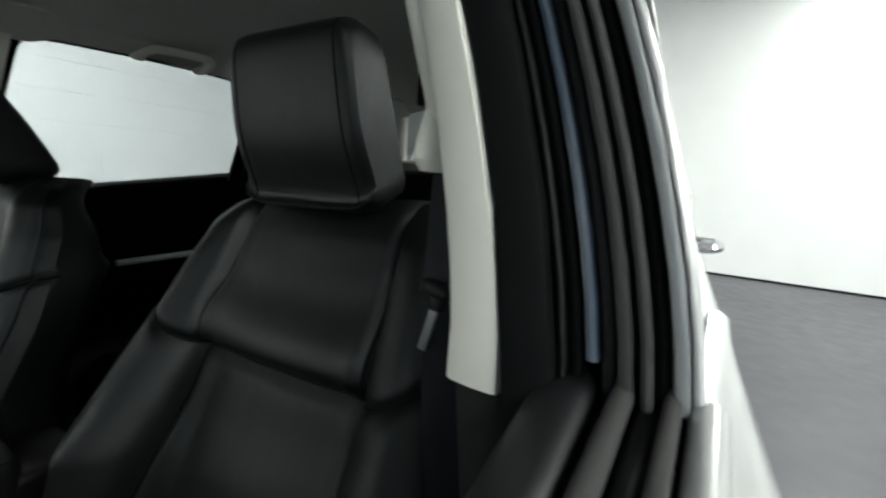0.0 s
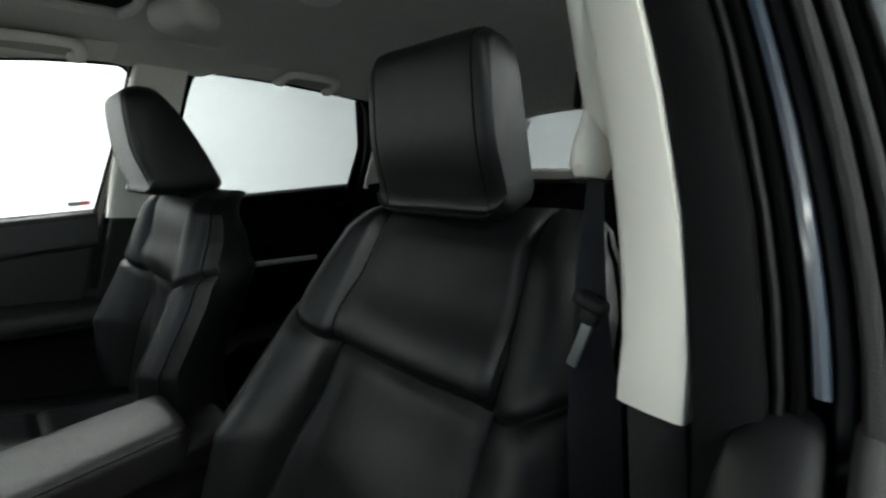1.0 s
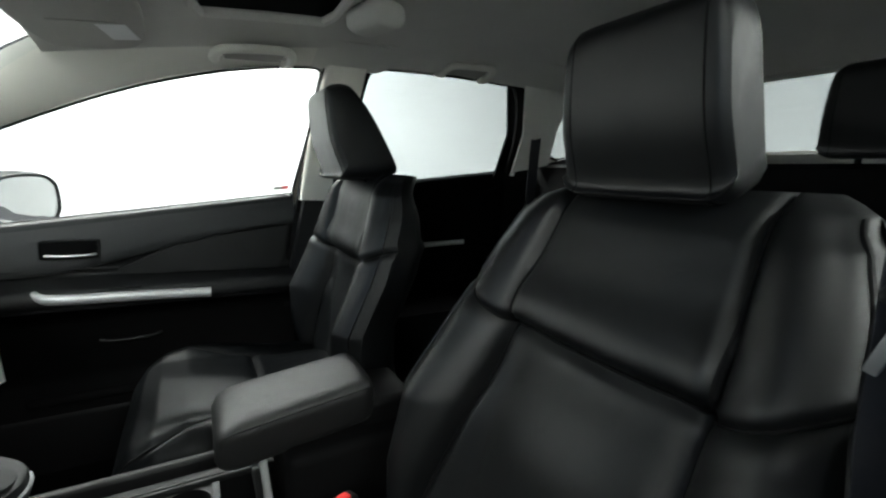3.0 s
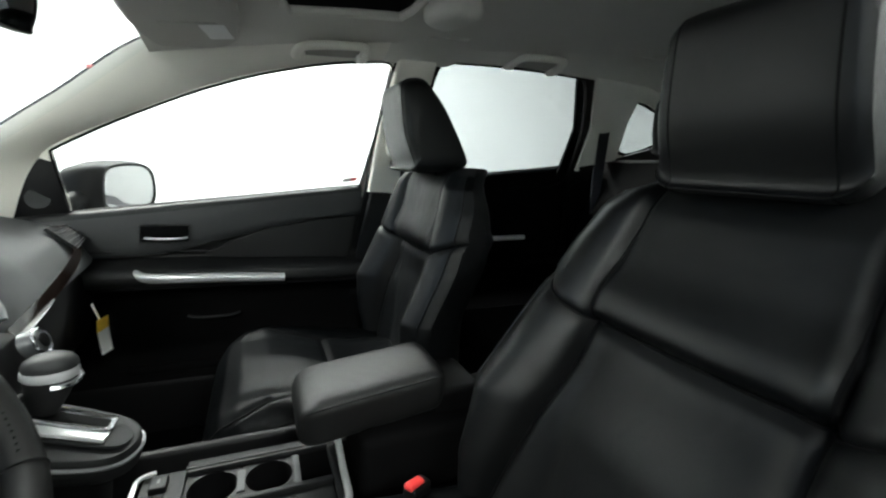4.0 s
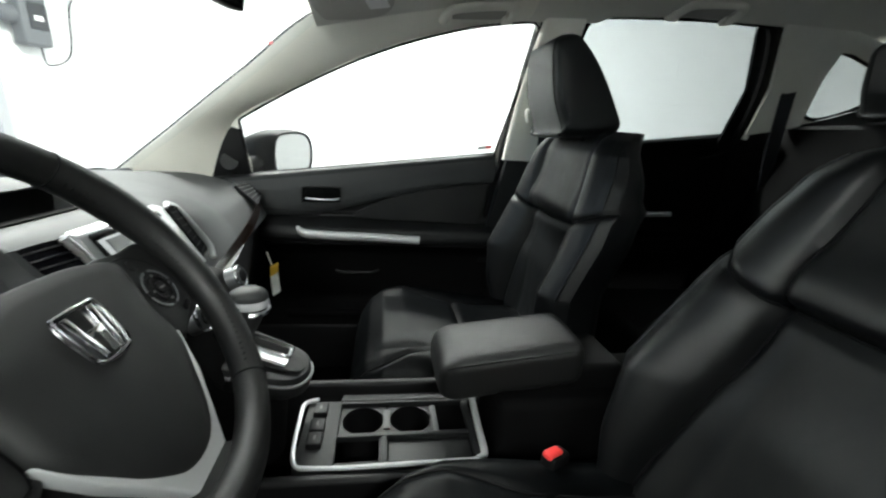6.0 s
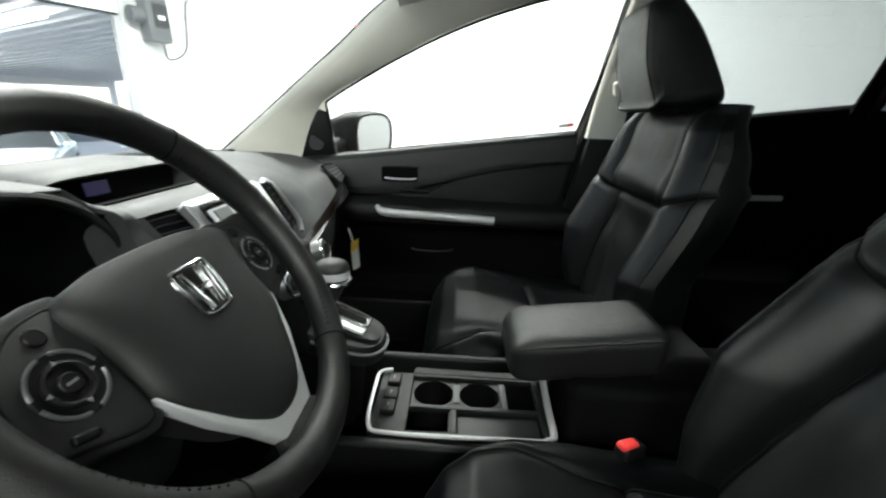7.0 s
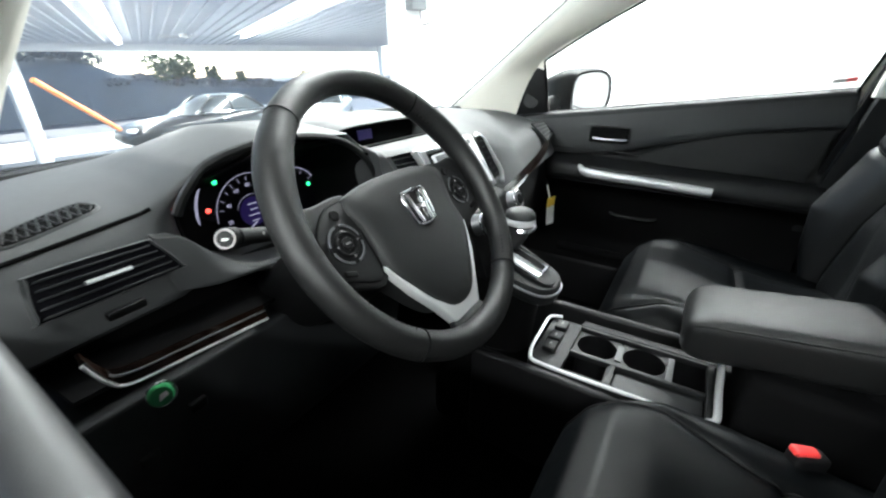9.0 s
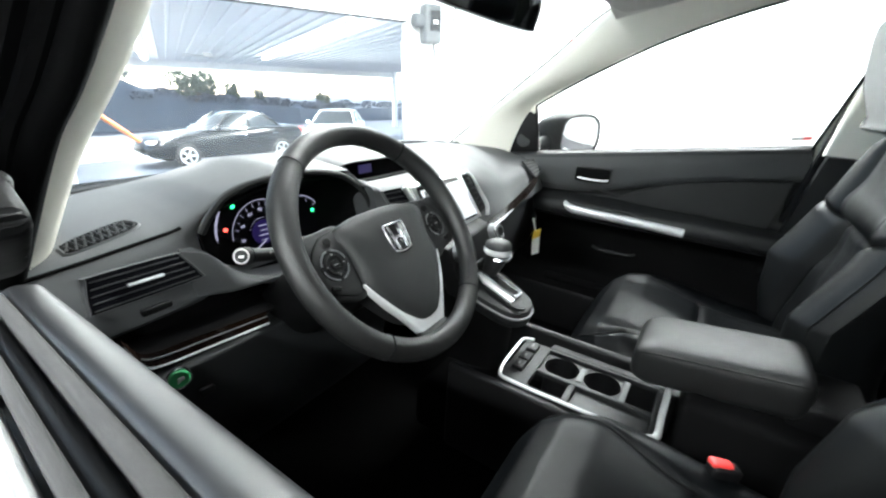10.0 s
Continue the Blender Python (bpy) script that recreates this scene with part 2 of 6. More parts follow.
def loft(rings, caps=True, closed=True, bm=None):
    b = bm or bmesh.new()
    V = [[b.verts.new(p) for p in r] for r in rings]
    for r0, r1 in zip(V, V[1:]):
        n = len(r0)
        for i in range(n if closed else n - 1):
            j = (i + 1) % n
            b.faces.new((r0[i], r0[j], r1[j], r1[i]))
    if caps and closed:
        b.faces.new(V[0])
        b.faces.new(V[-1][::-1])
    return b


def sheet(grid, thick):
    """A curved panel from rows of points, thickened."""
    b = loft(grid, caps=False, closed=False)
    bmesh.ops.recalc_face_normals(b, faces=b.faces)
    b.normal_update()
    top, faces = b.verts[:], b.faces[:]
    rim = [(e.verts[0], e.verts[1]) for e in b.edges if e.is_boundary]
    low = {v: b.verts.new(v.co - v.normal * thick) for v in top}
    for f in faces:
        b.faces.new([low[v] for v in reversed(f.verts)])
    for u, v in rim:
        b.faces.new((u, v, low[v], low[u]))
    return b


def tube(pts, r, n=10, closed=False, flat=1.0, bm=None):
    """A rod along points; r a number or one per point; flat squashes it."""
    P = [Vector(p) for p in pts]
    L = len(P)
    rings = []
    side = None
    for i, p in enumerate(P):
        a, c = (P[(i - 1) % L], P[(i + 1) % L]) if closed else (P[max(i - 1, 0)], P[min(i + 1, L - 1)])
        d = (c - a).normalized()
        if side is None:
            side = d.cross(Vector((0, 0, 1)))
            if side.length < 0.1:
                side = d.cross(Vector((1, 0, 0)))
        side = (side - side.dot(d) * d).normalized()
        up = side.cross(d)
        rr = r[i] if isinstance(r, (list, tuple)) else r
        rings.append([p + rr * math.cos(2 * math.pi * k / n) * side + rr * flat * math.sin(2 * math.pi * k / n) * up for k in range(n)])
    b = bm or bmesh.new()
    if closed:
        rings.append(rings[0])
        V = [[b.verts.new(q) for q in rg] for rg in rings[:-1]]
        V.append(V[0])
        for r0, r1 in zip(V, V[1:]):
            for k in range(n):
                b.faces.new((r0[k], r0[(k + 1) % n], r1[(k + 1) % n], r1[k]))
        return b
    return loft(rings, bm=b)


def disc(c, normal, r, h, n=28, bevel=0.0, r2=None):
    """A short cylinder or cone along a normal, with a rounded rim."""
    b = bmesh.new()
    prof = [(r, 0), (r2 or r, h - bevel), ((r2 or r) - bevel, h)] if bevel else [(r, 0), (r2 or r, h)]
    q = Vector(normal).to_track_quat("Z", "Y").to_matrix().to_4x4()
    q.translation = Vector(c)
    loft([[q @ Vector((rr * math.cos(2 * math.pi * k / n), rr * math.sin(2 * math.pi * k / n), z)) for k in range(n)] for rr, z in prof], bm=b)
    return b


def ring(c, normal, r, w, n=36):
    q = Vector(normal).to_track_quat("Z", "Y").to_matrix().to_4x4()
    q.translation = Vector(c)
    return tube([q @ Vector((r * math.cos(2 * math.pi * k / n), r * math.sin(2 * math.pi * k / n), 0)) for k in range(n)], w, 8, closed=True)


def prism(poly, off, bevel=0.0, seg=2):
    """A flat outline pushed along a vector, edges rounded."""
    b = bmesh.new()
    o = Vector(off)
    lo = [b.verts.new(Vector(p)) for p in poly]
    hi = [b.verts.new(Vector(p) + o) for p in poly]
    n = len(poly)
    b.faces.new(lo[::-1])
    b.faces.new(hi)
    for i in range(n):
        b.faces.new((lo[i], lo[(i + 1) % n], hi[(i + 1) % n], hi[i]))
    if bevel:
        bmesh.ops.recalc_face_normals(b, faces=b.faces)
        bmesh.ops.bevel(b, geom=b.edges[:], offset=bevel, segments=seg, profile=0.5, affect="EDGES")
    return b


def tab(x, keys, vals):
    return float(np.interp(x, keys, vals))


def smooth01(t):
    t = min(1.0, max(0.0, t))
    return t * t * (3 - 2 * t)


# ---- seats ----
def cells(P, keyed, root, mats):
    """Builds the patches of a grid P[row][col] that keyed(row, col) names, one mesh a patch."""
    groups = {}
    for j in range(len(P) - 1):
        for i in range(len(P[0]) - 1):
            groups.setdefault(keyed(j, i), []).append((i, j))
    for key, cs in groups.items():
        b = bmesh.new()
        made = {}
        for i, j in cs:
            q = []
            for a, c in ((i, j), (i + 1, j), (i + 1, j + 1), (i, j + 1)):
                if (a, c) not in made:
                    made[a, c] = b.verts.new(P[c][a])
                q.append(made[a, c])
            b.faces.new(q)
        part(key[0], b, mats(key[0]), root)


def seat(name, cx, label, side, lean=0.0, cdy=0.0, hy=0.0, dy=0.0, thin=0.0, cdz=0.0):
    """A front seat at the middle line cx; lean tips its back ahead; side: +1 where the door is at higher x."""
    root = thing(name, label, "car seat", "front seats")
    zk = [0.60, 0.75, 0.85, 0.96, 1.03, 1.08, 1.13, 1.16, 1.178]
    yk = [-0.10, -0.165, -0.200, -0.240, -0.264, -0.282, -0.303, -0.320, -0.336]
    wk = [0.215, 0.250, 0.260, 0.258, 0.248, 0.240, 0.222, 0.198, 0.160]
    bk = [0.03, 0.090, 0.100, 0.058, 0.036, 0.024, 0.014, 0.006, 0.0]
    seam = 0.968
    NB, NC, NV, JS = 22, 44, 100, 60

    def front(i, j):
        c = i - NB
        p = 0.0 if 0 <= c <= NC else (-c / NB if c < 0 else (c - NC) / NB)
        zz = seam + 0.055 * p
        z = 0.60 + (zz - 0.60) * j / JS if j <= JS else zz + (1.178 - zz) * (1 - (1 - (j - JS) / (NV - JS)) ** 1.25)
        yc, w, bl = tab(z, zk, yk) + lean * (z - 0.80), tab(z, zk, wk), tab(z, zk, bk)
        xs = 0.140 + 0.022 * smooth01((0.95 - z) / 0.3) - 0.010 * smooth01((z - 1.0) / 0.15)
        if (c < NC / 2) == (side < 0):
            w -= 0.010 * smooth01((z - 0.94) / 0.08) * smooth01((1.17 - z) / 0.03)
        if p == 0.0:
            x = xs * (-1 + 2 * c / NC)
        else:
            x = math.copysign(xs + (w - xs) * p, -1 if c < 0 else 1)
        a = abs(x)
        y = yc + bl * smooth01((a - 0.10) / max(0.02, w - 0.14))
        e = max(0.0, (a - (w - 0.055)) / 0.055)
        y -= (0.055 - 0.025 * smooth01((z - 1.08) / 0.10)) * (1 - math.sqrt(max(0.0, 1 - e * e * 0.98)))
        f = max(0.0, (z - 1.125) / 0.053)
        y -= 0.016 * f * f
        if p == 0.0:
            y += 0.014 * max(0.0, 1 - (a / xs) ** 3)
            d = z - seam
            y += 0.018 * math.exp(-((d - 0.04) / 0.04) ** 2) - 0.024 * math.exp(-(d / 0.011) ** 2) - 0.010 * smooth01(-d / 0.02) * smooth01((0.14 + d) / 0.09)
        else:
            y += 0.008 * math.sin(math.pi * min(1, p * 1.4)) if p < 0.714 else 0
            y -= 0.010 * math.exp(-((z - zz) / 0.007) ** 2)
        y -= 0.014 * math.exp(-((a - xs) / 0.007) ** 2)
        return Vector((cx + x, y + dy, z))

    NU = 2 * NB + NC
    P = [[front(i, j) for i in range(NU + 1)] for j in range(NV + 1)]

    def keyed(j, i):
        if i < NB or i >= NB + NC:
            return ("shoulder_bolster" if j >= JS else "side_bolster", i < NB)
        return ("upper_panel", 0) if j >= JS else ("lower_panel", 0)

    cells(P, keyed, root, lambda n: "leather_panel" if "panel" in n else "leather")
    # the shell behind
    rings = []
    for j in list(range(0, NV, 4)) + [NV]:
        l, r = P[j][0], P[j][NU]
        w = (r.x - l.x) / 2
        top_ = smooth01((l.z - 0.98) / 0.19)
        depth = 0.125 - 0.062 * top_
        end_ = smooth01((l.z - 1.06) / 0.10)
        rings.append([Vector((cx - w * math.cos(math.pi * k / 16), l.y - depth * math.sin(math.pi * k / 16) ** (0.55 + 0.1 * top_), l.z - 0.016 * end_ * math.sin(math.pi * k / 16) ** 2)) for k in range(17)])
    b = loft(rings, caps=False, closed=False)
    b.faces.new([b.verts.new(p) for p in list(rings[-1]) + P[NV][::-1][1:-1]])
    part("back_shell", b, "leather", root)
    for i in (NB, NB + NC):
        part("seam", tube([P[j][i] + Vector((0, 0.002, 0)) for j in range(2, NV, 2)], 0.0022, 6), "stitch", root)
    part("seam", tube([P[JS][i] + Vector((0, 0.002, 0)) for i in range(0, NU + 1)], 0.0022, 6), "stitch", root)
    for i in (2, NU - 2):
        part("piping", tube([P[j][i] + Vector((0, 0.001, 0)) for j in range(6, NV - 6, 2)], 0.0028, 6), "leather", root)
    # cushion
    yk2 = [-0.20, -0.05, 0.08, 0.16, 0.215, 0.250, 0.276, 0.288]
    zc = [0.690, 0.690, 0.710, 0.719, 0.715, 0.697, 0.660, 0.61]
    wk2 = [0.225, 0.238, 0.234, 0.226, 0.216, 0.205, 0.190, 0.172] if side < 0 else [0.225, 0.245, 0.250, 0.246, 0.238, 0.228, 0.214, 0.20]
    MB, MC = 18, 36
    YS = sorted([-0.20 + 0.488 * (1 - (1 - k / 64) ** 1.7) for k in range(65)])
    J2 = min(range(65), key=lambda k: abs(YS[k] - 0.02))

    def top2(i, j):
        c, y = i - MB, YS[j]
        z, w = tab(y, yk2, zc), tab(y, yk2, wk2)
        xs = 0.150 + (w - 0.030 - 0.150) * smooth01((y - 0.04) / 0.20)
        x = xs * (-1 + 2 * c / MC) if 0 <= c <= MC else math.copysign(xs + (w - xs) * (-c / MB if c < 0 else (c - MC) / MB), -1 if c < 0 else 1)
        a = abs(x)
        z += 0.020 * smooth01((a - 0.12) / 0.09) * smooth01((0.285 - y) / 0.13)
        e = max(0.0, (a - (w - 0.07)) / 0.07)
        z -= 0.075 * (1 - math.sqrt(max(0.0, 1 - e * e * 0.98)))
        z -= 0.006 * math.exp(-((a - xs) / 0.006) ** 2) * smooth01((0.25 - y) / 0.05)
        if a <= xs:
            z += 0.008 * (1 - (a / xs) ** 4) - 0.009 * math.exp(-((y - YS[J2]) / 0.007) ** 2)
        return Vector((cx + x, y + cdy, z + cdz))

    MU = 2 * MB + MC
    P2 = [[top2(i, j) for i in range(MU + 1)] for j in range(65)]
    cells(P2, lambda j, i: ("side_cushion", i < MB) if i < MB or i >= MB + MC else ("cushion_front", 0) if j >= J2 else ("cushion_rear", 0), root, lambda n: "cushion")
    for i in (MB, MB + MC):
        part("seam", tube([P2[j][i] + Vector((0, 0, 0.002)) for j in range(1, 63)], 0.002, 6), "stitch", root)
    skirt = [P2[j][0] for j in range(65)] + [P2[64][i] for i in range(1, MU + 1)] + [P2[j][MU] for j in range(63, -1, -1)]
    rows = [skirt, [Vector((p.x, p.y, min(p.z, 0.58))) for p in skirt], [Vector((cx + (p.x - cx) * 0.93, p.y - 0.02, 0.50)) for p in skirt]]
    part("cushion_skirt", loft(rows, caps=False, closed=False), "leather", root)
    part("seat_frame", box((cx, 0.03 + cdy, 0.47), (0.42, 0.42, 0.12), 0.03), "black", root)
    for sgn in (-1, 1):
        part("seat_rail", box((cx + sgn * 0.18, 0.03 + cdy, 0.385), (0.05, 0.52, 0.05), 0.01), "black", root)
    part("side_shield", box((cx + side * 0.252, 0.0 + cdy, 0.54), (0.03, 0.42, 0.13), 0.014), "plastic", root)
    headrest(root, cx, hy, 0.106, thin=thin)
    return root


def headrest(root, cx, dy, w=0.118, dz=0.0, thin=0.0):
    prof = [(-0.258, 1.178), (-0.252, 1.165), (-0.278, 1.160), (-0.36 + thin, 1.168), (-0.390 + thin, 1.185), (-0.382 + thin, 1.215), (-0.33 + thin * 0.5, 1.305), (-0.285, 1.357), (-0.262, 1.367), (-0.235, 1.362), (-0.222, 1.345), (-0.224, 1.30), (-0.234, 1.24)]
    prof = spline([(0, y, z) for y, z in prof], 5, closed=True)
    mid = sum(prof, Vector()) / len(prof)
    rings = []
    N = 36
    for i in range(N + 1):
        u = -1 + 2 * i / N
        a = abs(u)
        s = 1.0 if a < 0.66 else math.sqrt(max(0.0, 1 - ((a - 0.66) / 0.34) ** 2)) * 0.22 + 0.78
        rings.append([Vector((cx + w * u * (1.02 - 0.12 * (p.z - 1.17) / 0.2), mid.y + (p.y - mid.y) * s + dy, mid.z + (p.z - mid.z) * s + dz)) for p in prof])
    hr = part("headrest", loft(rings), "leather", root)
    for sgn in (-1, 1):
        ringp = [Vector((cx + sgn * w * 0.80 * (1.02 - 0.12 * (p.z - 1.17) / 0.2), mid.y + (p.y - mid.y) * 0.978 + dy, mid.z + (p.z - mid.z) * 0.978 + dz)) for p in prof]
        part("seam", tube(ringp, 0.0012, 6, closed=True), "stitch", hr)
        part("post", tube([(cx + sgn * 0.06, -0.335 + dy + thin * 0.5, 1.10 + dz), (cx + sgn * 0.06, -0.318 + dy + thin * 0.5, 1.20 + dz)], 0.007, 10), "black", hr)


seat("driver_seat", -0.354, "black leather driver's seat with headrest and stitched bolsters", -1, 0.0, 0.0, -0.025, 0.0, 0.06, -0.008)
seat("passenger_seat", 0.345, "black leather passenger seat beside the centre armrest", 1, 0.30, 0.03, 0.135, 0.02, 0.0, -0.022)

# rear bench
rear = thing("rear_bench", "black leather rear bench with headrests", "car bench")
grid = []
for j in range(13):
    v = j / 12
    z = 0.62 + 0.62 * v
    grid.append([Vector((x, -0.86 - 0.24 * v + 0.02 * math.cos(x * 9), z)) for x in np.linspace(-0.66, 0.66, 25)])
grid.append([Vector((x, -1.15, 1.255)) for x in np.linspace(-0.66, 0.66, 25)])
grid.append([Vector((x, -1.20, 1.24)) for x in np.linspace(-0.66, 0.66, 25)])
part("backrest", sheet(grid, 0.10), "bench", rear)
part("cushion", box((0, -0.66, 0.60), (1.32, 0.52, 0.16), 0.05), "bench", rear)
for x in (-0.36, 0.36):
    headrest(rear, x, -0.86, 0.12, 0.105)

# ---- steering wheel ----
WC = Vector((-0.3575, 0.4413, 1.0134))
WT = 37.0
WM = Matrix.Translation(WC) @ pose(0, 0, 0, 90 - WT, 0, 0.7) @ Matrix.Scale(0.885, 4)
wheel = thing("steering_wheel", "black leather steering wheel with silver spoke and chrome badge", "steering wheel", base=CAR @ WM)


# local frame: x right, y up along the rim, z towards the driver
def wl(x, y, z=0.0):
    return Vector((x, y, z))


RR = 0.1680


def rim_at(a, z=0.0, r=RR):
    return wl(r * math.sin(a), r * math.cos(a), z)


def rim_part(a0, a1, name, label=""):
    n = 40
    pts = [rim_at(radians(a0 + (a1 - a0) * k / n)) for k in range(n + 1)]
    r = []
    for k in range(n + 1):
        a = (a0 + (a1 - a0) * k / n) % 360
        bulge = math.exp(-((min(abs(a - 62), abs(a - 298)) / 16) ** 2))
        r.append(0.0162 + 0.0020 * bulge)
    return part(name, tube(pts, r, 18), "wrap", wheel, label)


rim_part(-40, 40, "rim_top")
rim_part(40, 141, "rim_grip")
rim_part(219, 320, "rim_grip")
rim_part(141, 219, "rim_bottom")
for a in (-40, 40, 141, 219):
    c = rim_at(radians(a))
    d = Vector((math.cos(radians(a)), -math.sin(radians(a)), 0))
    part("rim_seam", ring(c, d, 0.0164, 0.0010, 24), "stitch", wheel)
for a in np.arange(44, 138, 2.4):
    for s in (1, -1):
        c = rim_at(radians(s * a), 0.0075, RR - 0.0128)
        part("stitch", tube([c + Vector((-0.003 * s, -0.004, -0.004)), c + Vector((0.001 * s, 0.0, 0.001)), c + Vector((0.003 * s, 0.002, 0.004))], 0.0010, 5), "stitch", wheel)
# hub pad, proud of the switch pods
hub = [(-0.093, 0.031), (-0.066, 0.043), (-0.03, 0.048), (0.03, 0.048), (0.066, 0.043), (0.093, 0.031), (0.083, -0.012), (0.083, -0.050), (0.062, -0.084), (0.040, -0.113), (0.016, -0.130), (-0.016, -0.130), (-0.040, -0.113), (-0.062, -0.084), (-0.083, -0.050), (-0.083, -0.012)]
hp = spline([wl(x, y) for x, y in hub], 4, closed=True)
cen = wl(0, -0.03)
rings = [[cen + (p - cen) * s + Vector((0, 0, z)) for p in hp] for s, z in ((0.96, -0.05), (0.99, -0.022), (1.0, -0.012), (0.985, -0.005), (0.95, -0.001), (0.8, 0.003), (0.5, 0.005), (0.15, 0.0055))]
part("airbag_cover", loft(rings), "hub", wheel, "smooth black airbag cover")
emb = [wl(-0.014, -0.062, 0.0035), wl(0.014, -0.062, 0.0035), wl(0.014, -0.052, 0.004), wl(-0.014, -0.052, 0.004)]
part("embossed_mark", prism(emb, (0, 0, 0.0012), 0.0004), "black", wheel)
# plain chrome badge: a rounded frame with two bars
def wb(x, y, z):
    return wl(0.002 + 1.10 * x, -0.0055 + 1.10 * (y + 0.004), z)


bd = [(-0.0195, 0.013), (-0.008, 0.0155), (0.008, 0.0155), (0.0195, 0.013), (0.0190, -0.008), (0.0155, -0.021), (0.006, -0.024), (-0.006, -0.024), (-0.0155, -0.021), (-0.0190, -0.008)]
bp = spline([wb(x, y, 0.0075) for x, y in bd], 4, closed=True)
part("badge_frame", tube(bp, 0.0019, 8, closed=True), "chrome", wheel, "chrome badge frame")
part("badge_ground", prism([wl(p.x, p.y, 0.003) for p in bp], (0, 0, 0.003)), "gloss", wheel)
for s in (-1, 1):
    part("badge_bar", prism([wb(s * 0.0150, 0.013, 0.006), wb(s * 0.0095, 0.013, 0.006), wb(s * 0.0050, -0.021, 0.006), wb(s * 0.0100, -0.021, 0.006)], (0, 0, 0.0035), 0.0008), "chrome", wheel)
part("badge_bar", prism([wb(-0.009, -0.001, 0.006), wb(0.009, -0.001, 0.006), wb(0.008, -0.007, 0.006), wb(-0.008, -0.007, 0.006)], (0, 0, 0.003), 0.0008), "chrome", wheel)
# spokes with switch pods
for s in (-1, 1):
    arm = spline([wl(s * 0.070, 0.036, -0.026), wl(s * 0.120, 0.042, -0.026), wl(s * 0.160, 0.040, -0.026), wl(s * 0.162, 0.0, -0.026), wl(s * 0.160, -0.040, -0.026), wl(s * 0.125, -0.050, -0.026), wl(s * 0.080, -0.058, -0.026)], 4, closed=True)
    arm = arm if s > 0 else arm[::-1]
    spoke = part("spoke", prism(arm, (0, 0, 0.014), 0.004, 3), "hub", wheel)
    pod = spline([wl(s * 0.086, 0.030, -0.014), wl(s * 0.100, 0.035, -0.014), wl(s * 0.120, 0.029, -0.014), wl(s * 0.140, 0.008, -0.014), wl(s * 0.146, -0.018, -0.014), wl(s * 0.142, -0.034, -0.014), wl(s * 0.127, -0.042, -0.014), wl(s * 0.091, -0.053, -0.014), wl(s * 0.087, -0.010, -0.014)], 4, closed=True)
    pod = pod if s > 0 else pod[::-1]
    part("switch_pod", prism(pod, (0, 0, 0.007), 0.002), "hub", spoke)
    part("pod_groove", tube([p + Vector((0, 0, 0.005)) for p in pod], 0.0016, 6, closed=True), "black", spoke)
    c = wl(s * 0.114, -0.007, -0.008)
    part("button", disc(c, (0, 0, 1), 0.0212, 0.003, bevel=0.001), "black", spoke)
    for k in range(4):
        mid = math.pi / 2 * k + math.pi / 4
        arc = [c + Vector((0.0200 * math.cos(t), 0.0200 * math.sin(t), 0.0034)) for t in np.linspace(mid - 0.62, mid + 0.62, 12)]
        part("button_ring", tube(arc, 0.0014, 6, flat=0.5), "gunmetal", spoke, "satin metal arc round the button")
    part("button_dish", ring(c + Vector((0, 0, 0.0030)), (0, 0, 1), 0.0125, 0.0022), "black", spoke)
    part("button_centre", disc(c + Vector((0, 0, 0.003)), (0, 0, 1), 0.0065, 0.0026, bevel=0.0008), "black", spoke)
    part("button_mark", box(c + Vector((0, 0, 0.0058)), (0.007, 0.0018, 0.0004)), "stitchlight", spoke, smooth=False)
    for dx, dy in ((0.0140, 0), (-0.0140, 0), (0, 0.0140), (0, -0.0140)):
        part("button_mark", prism([c + Vector((dx * 1.12, dy * 1.12, 0.0048)), c + Vector((dx * 0.9 - dy * 0.1, dy * 0.9 + dx * 0.1, 0.0050)), c + Vector((dx * 0.9 + dy * 0.1, dy * 0.9 - dx * 0.1, 0.0050))], (0, 0, 0.0008)), "stitchlight", spoke, smooth=False)
    part("small_button", disc(wl(s * 0.108, 0.024, -0.009), (0, 0, 1), 0.006, 0.004, 16, 0.001), "black", spoke)
    part("small_button", box(wl(s * 0.128, -0.035, -0.006), (0.014, 0.006, 0.004), 0.0015, (0, 0, s * 20)), "black", spoke)
vee = [wl((x if sg > 0 else -0.945 * x), y, z) for sg, row in ((-1, 1), (1, -1)) for x, y, z in ((0.090, -0.047, -0.019), (0.0705, -0.086, -0.019), (0.048, -0.117, -0.020), (0.029, -0.146, -0.023))[::row]]
vee += [wl(0.080, -0.040, -0.026), wl(-0.080, -0.040, -0.026)]
part("spoke_trim", prism(vee, (0, 0, 0.015), 0.003, 3), "spoke_silver", wheel, "satin silver spoke trim")
low = [wl(-0.027, -0.138, -0.024), wl(0.027, -0.138, -0.024), wl(0.034, -0.150, -0.020), wl(0.060, -0.160, -0.010), wl(0.0, -0.172, -0.010), wl(-0.060, -0.160, -0.010), wl(-0.034, -0.150, -0.020)]
part("lower_spoke", prism(low, (0, 0, 0.014), 0.004, 3), "wrap", wheel)
part("column_shroud", loft([[wl(0.055 * k * math.cos(a), 0.05 * k * math.sin(a) - 0.015, z - 0.035) for a in np.linspace(0, 2 * math.pi, 25)[:-1]] for k, z in ((0.9, -0.02), (1.15, -0.06), (1.3, -0.16), (1.2, -0.28))]), "black", wheel)

# ---- indicator stalk ----
st = thing("indicator_stalk", "black indicator stalk with a ringed round end beside the wheel", "stalk")
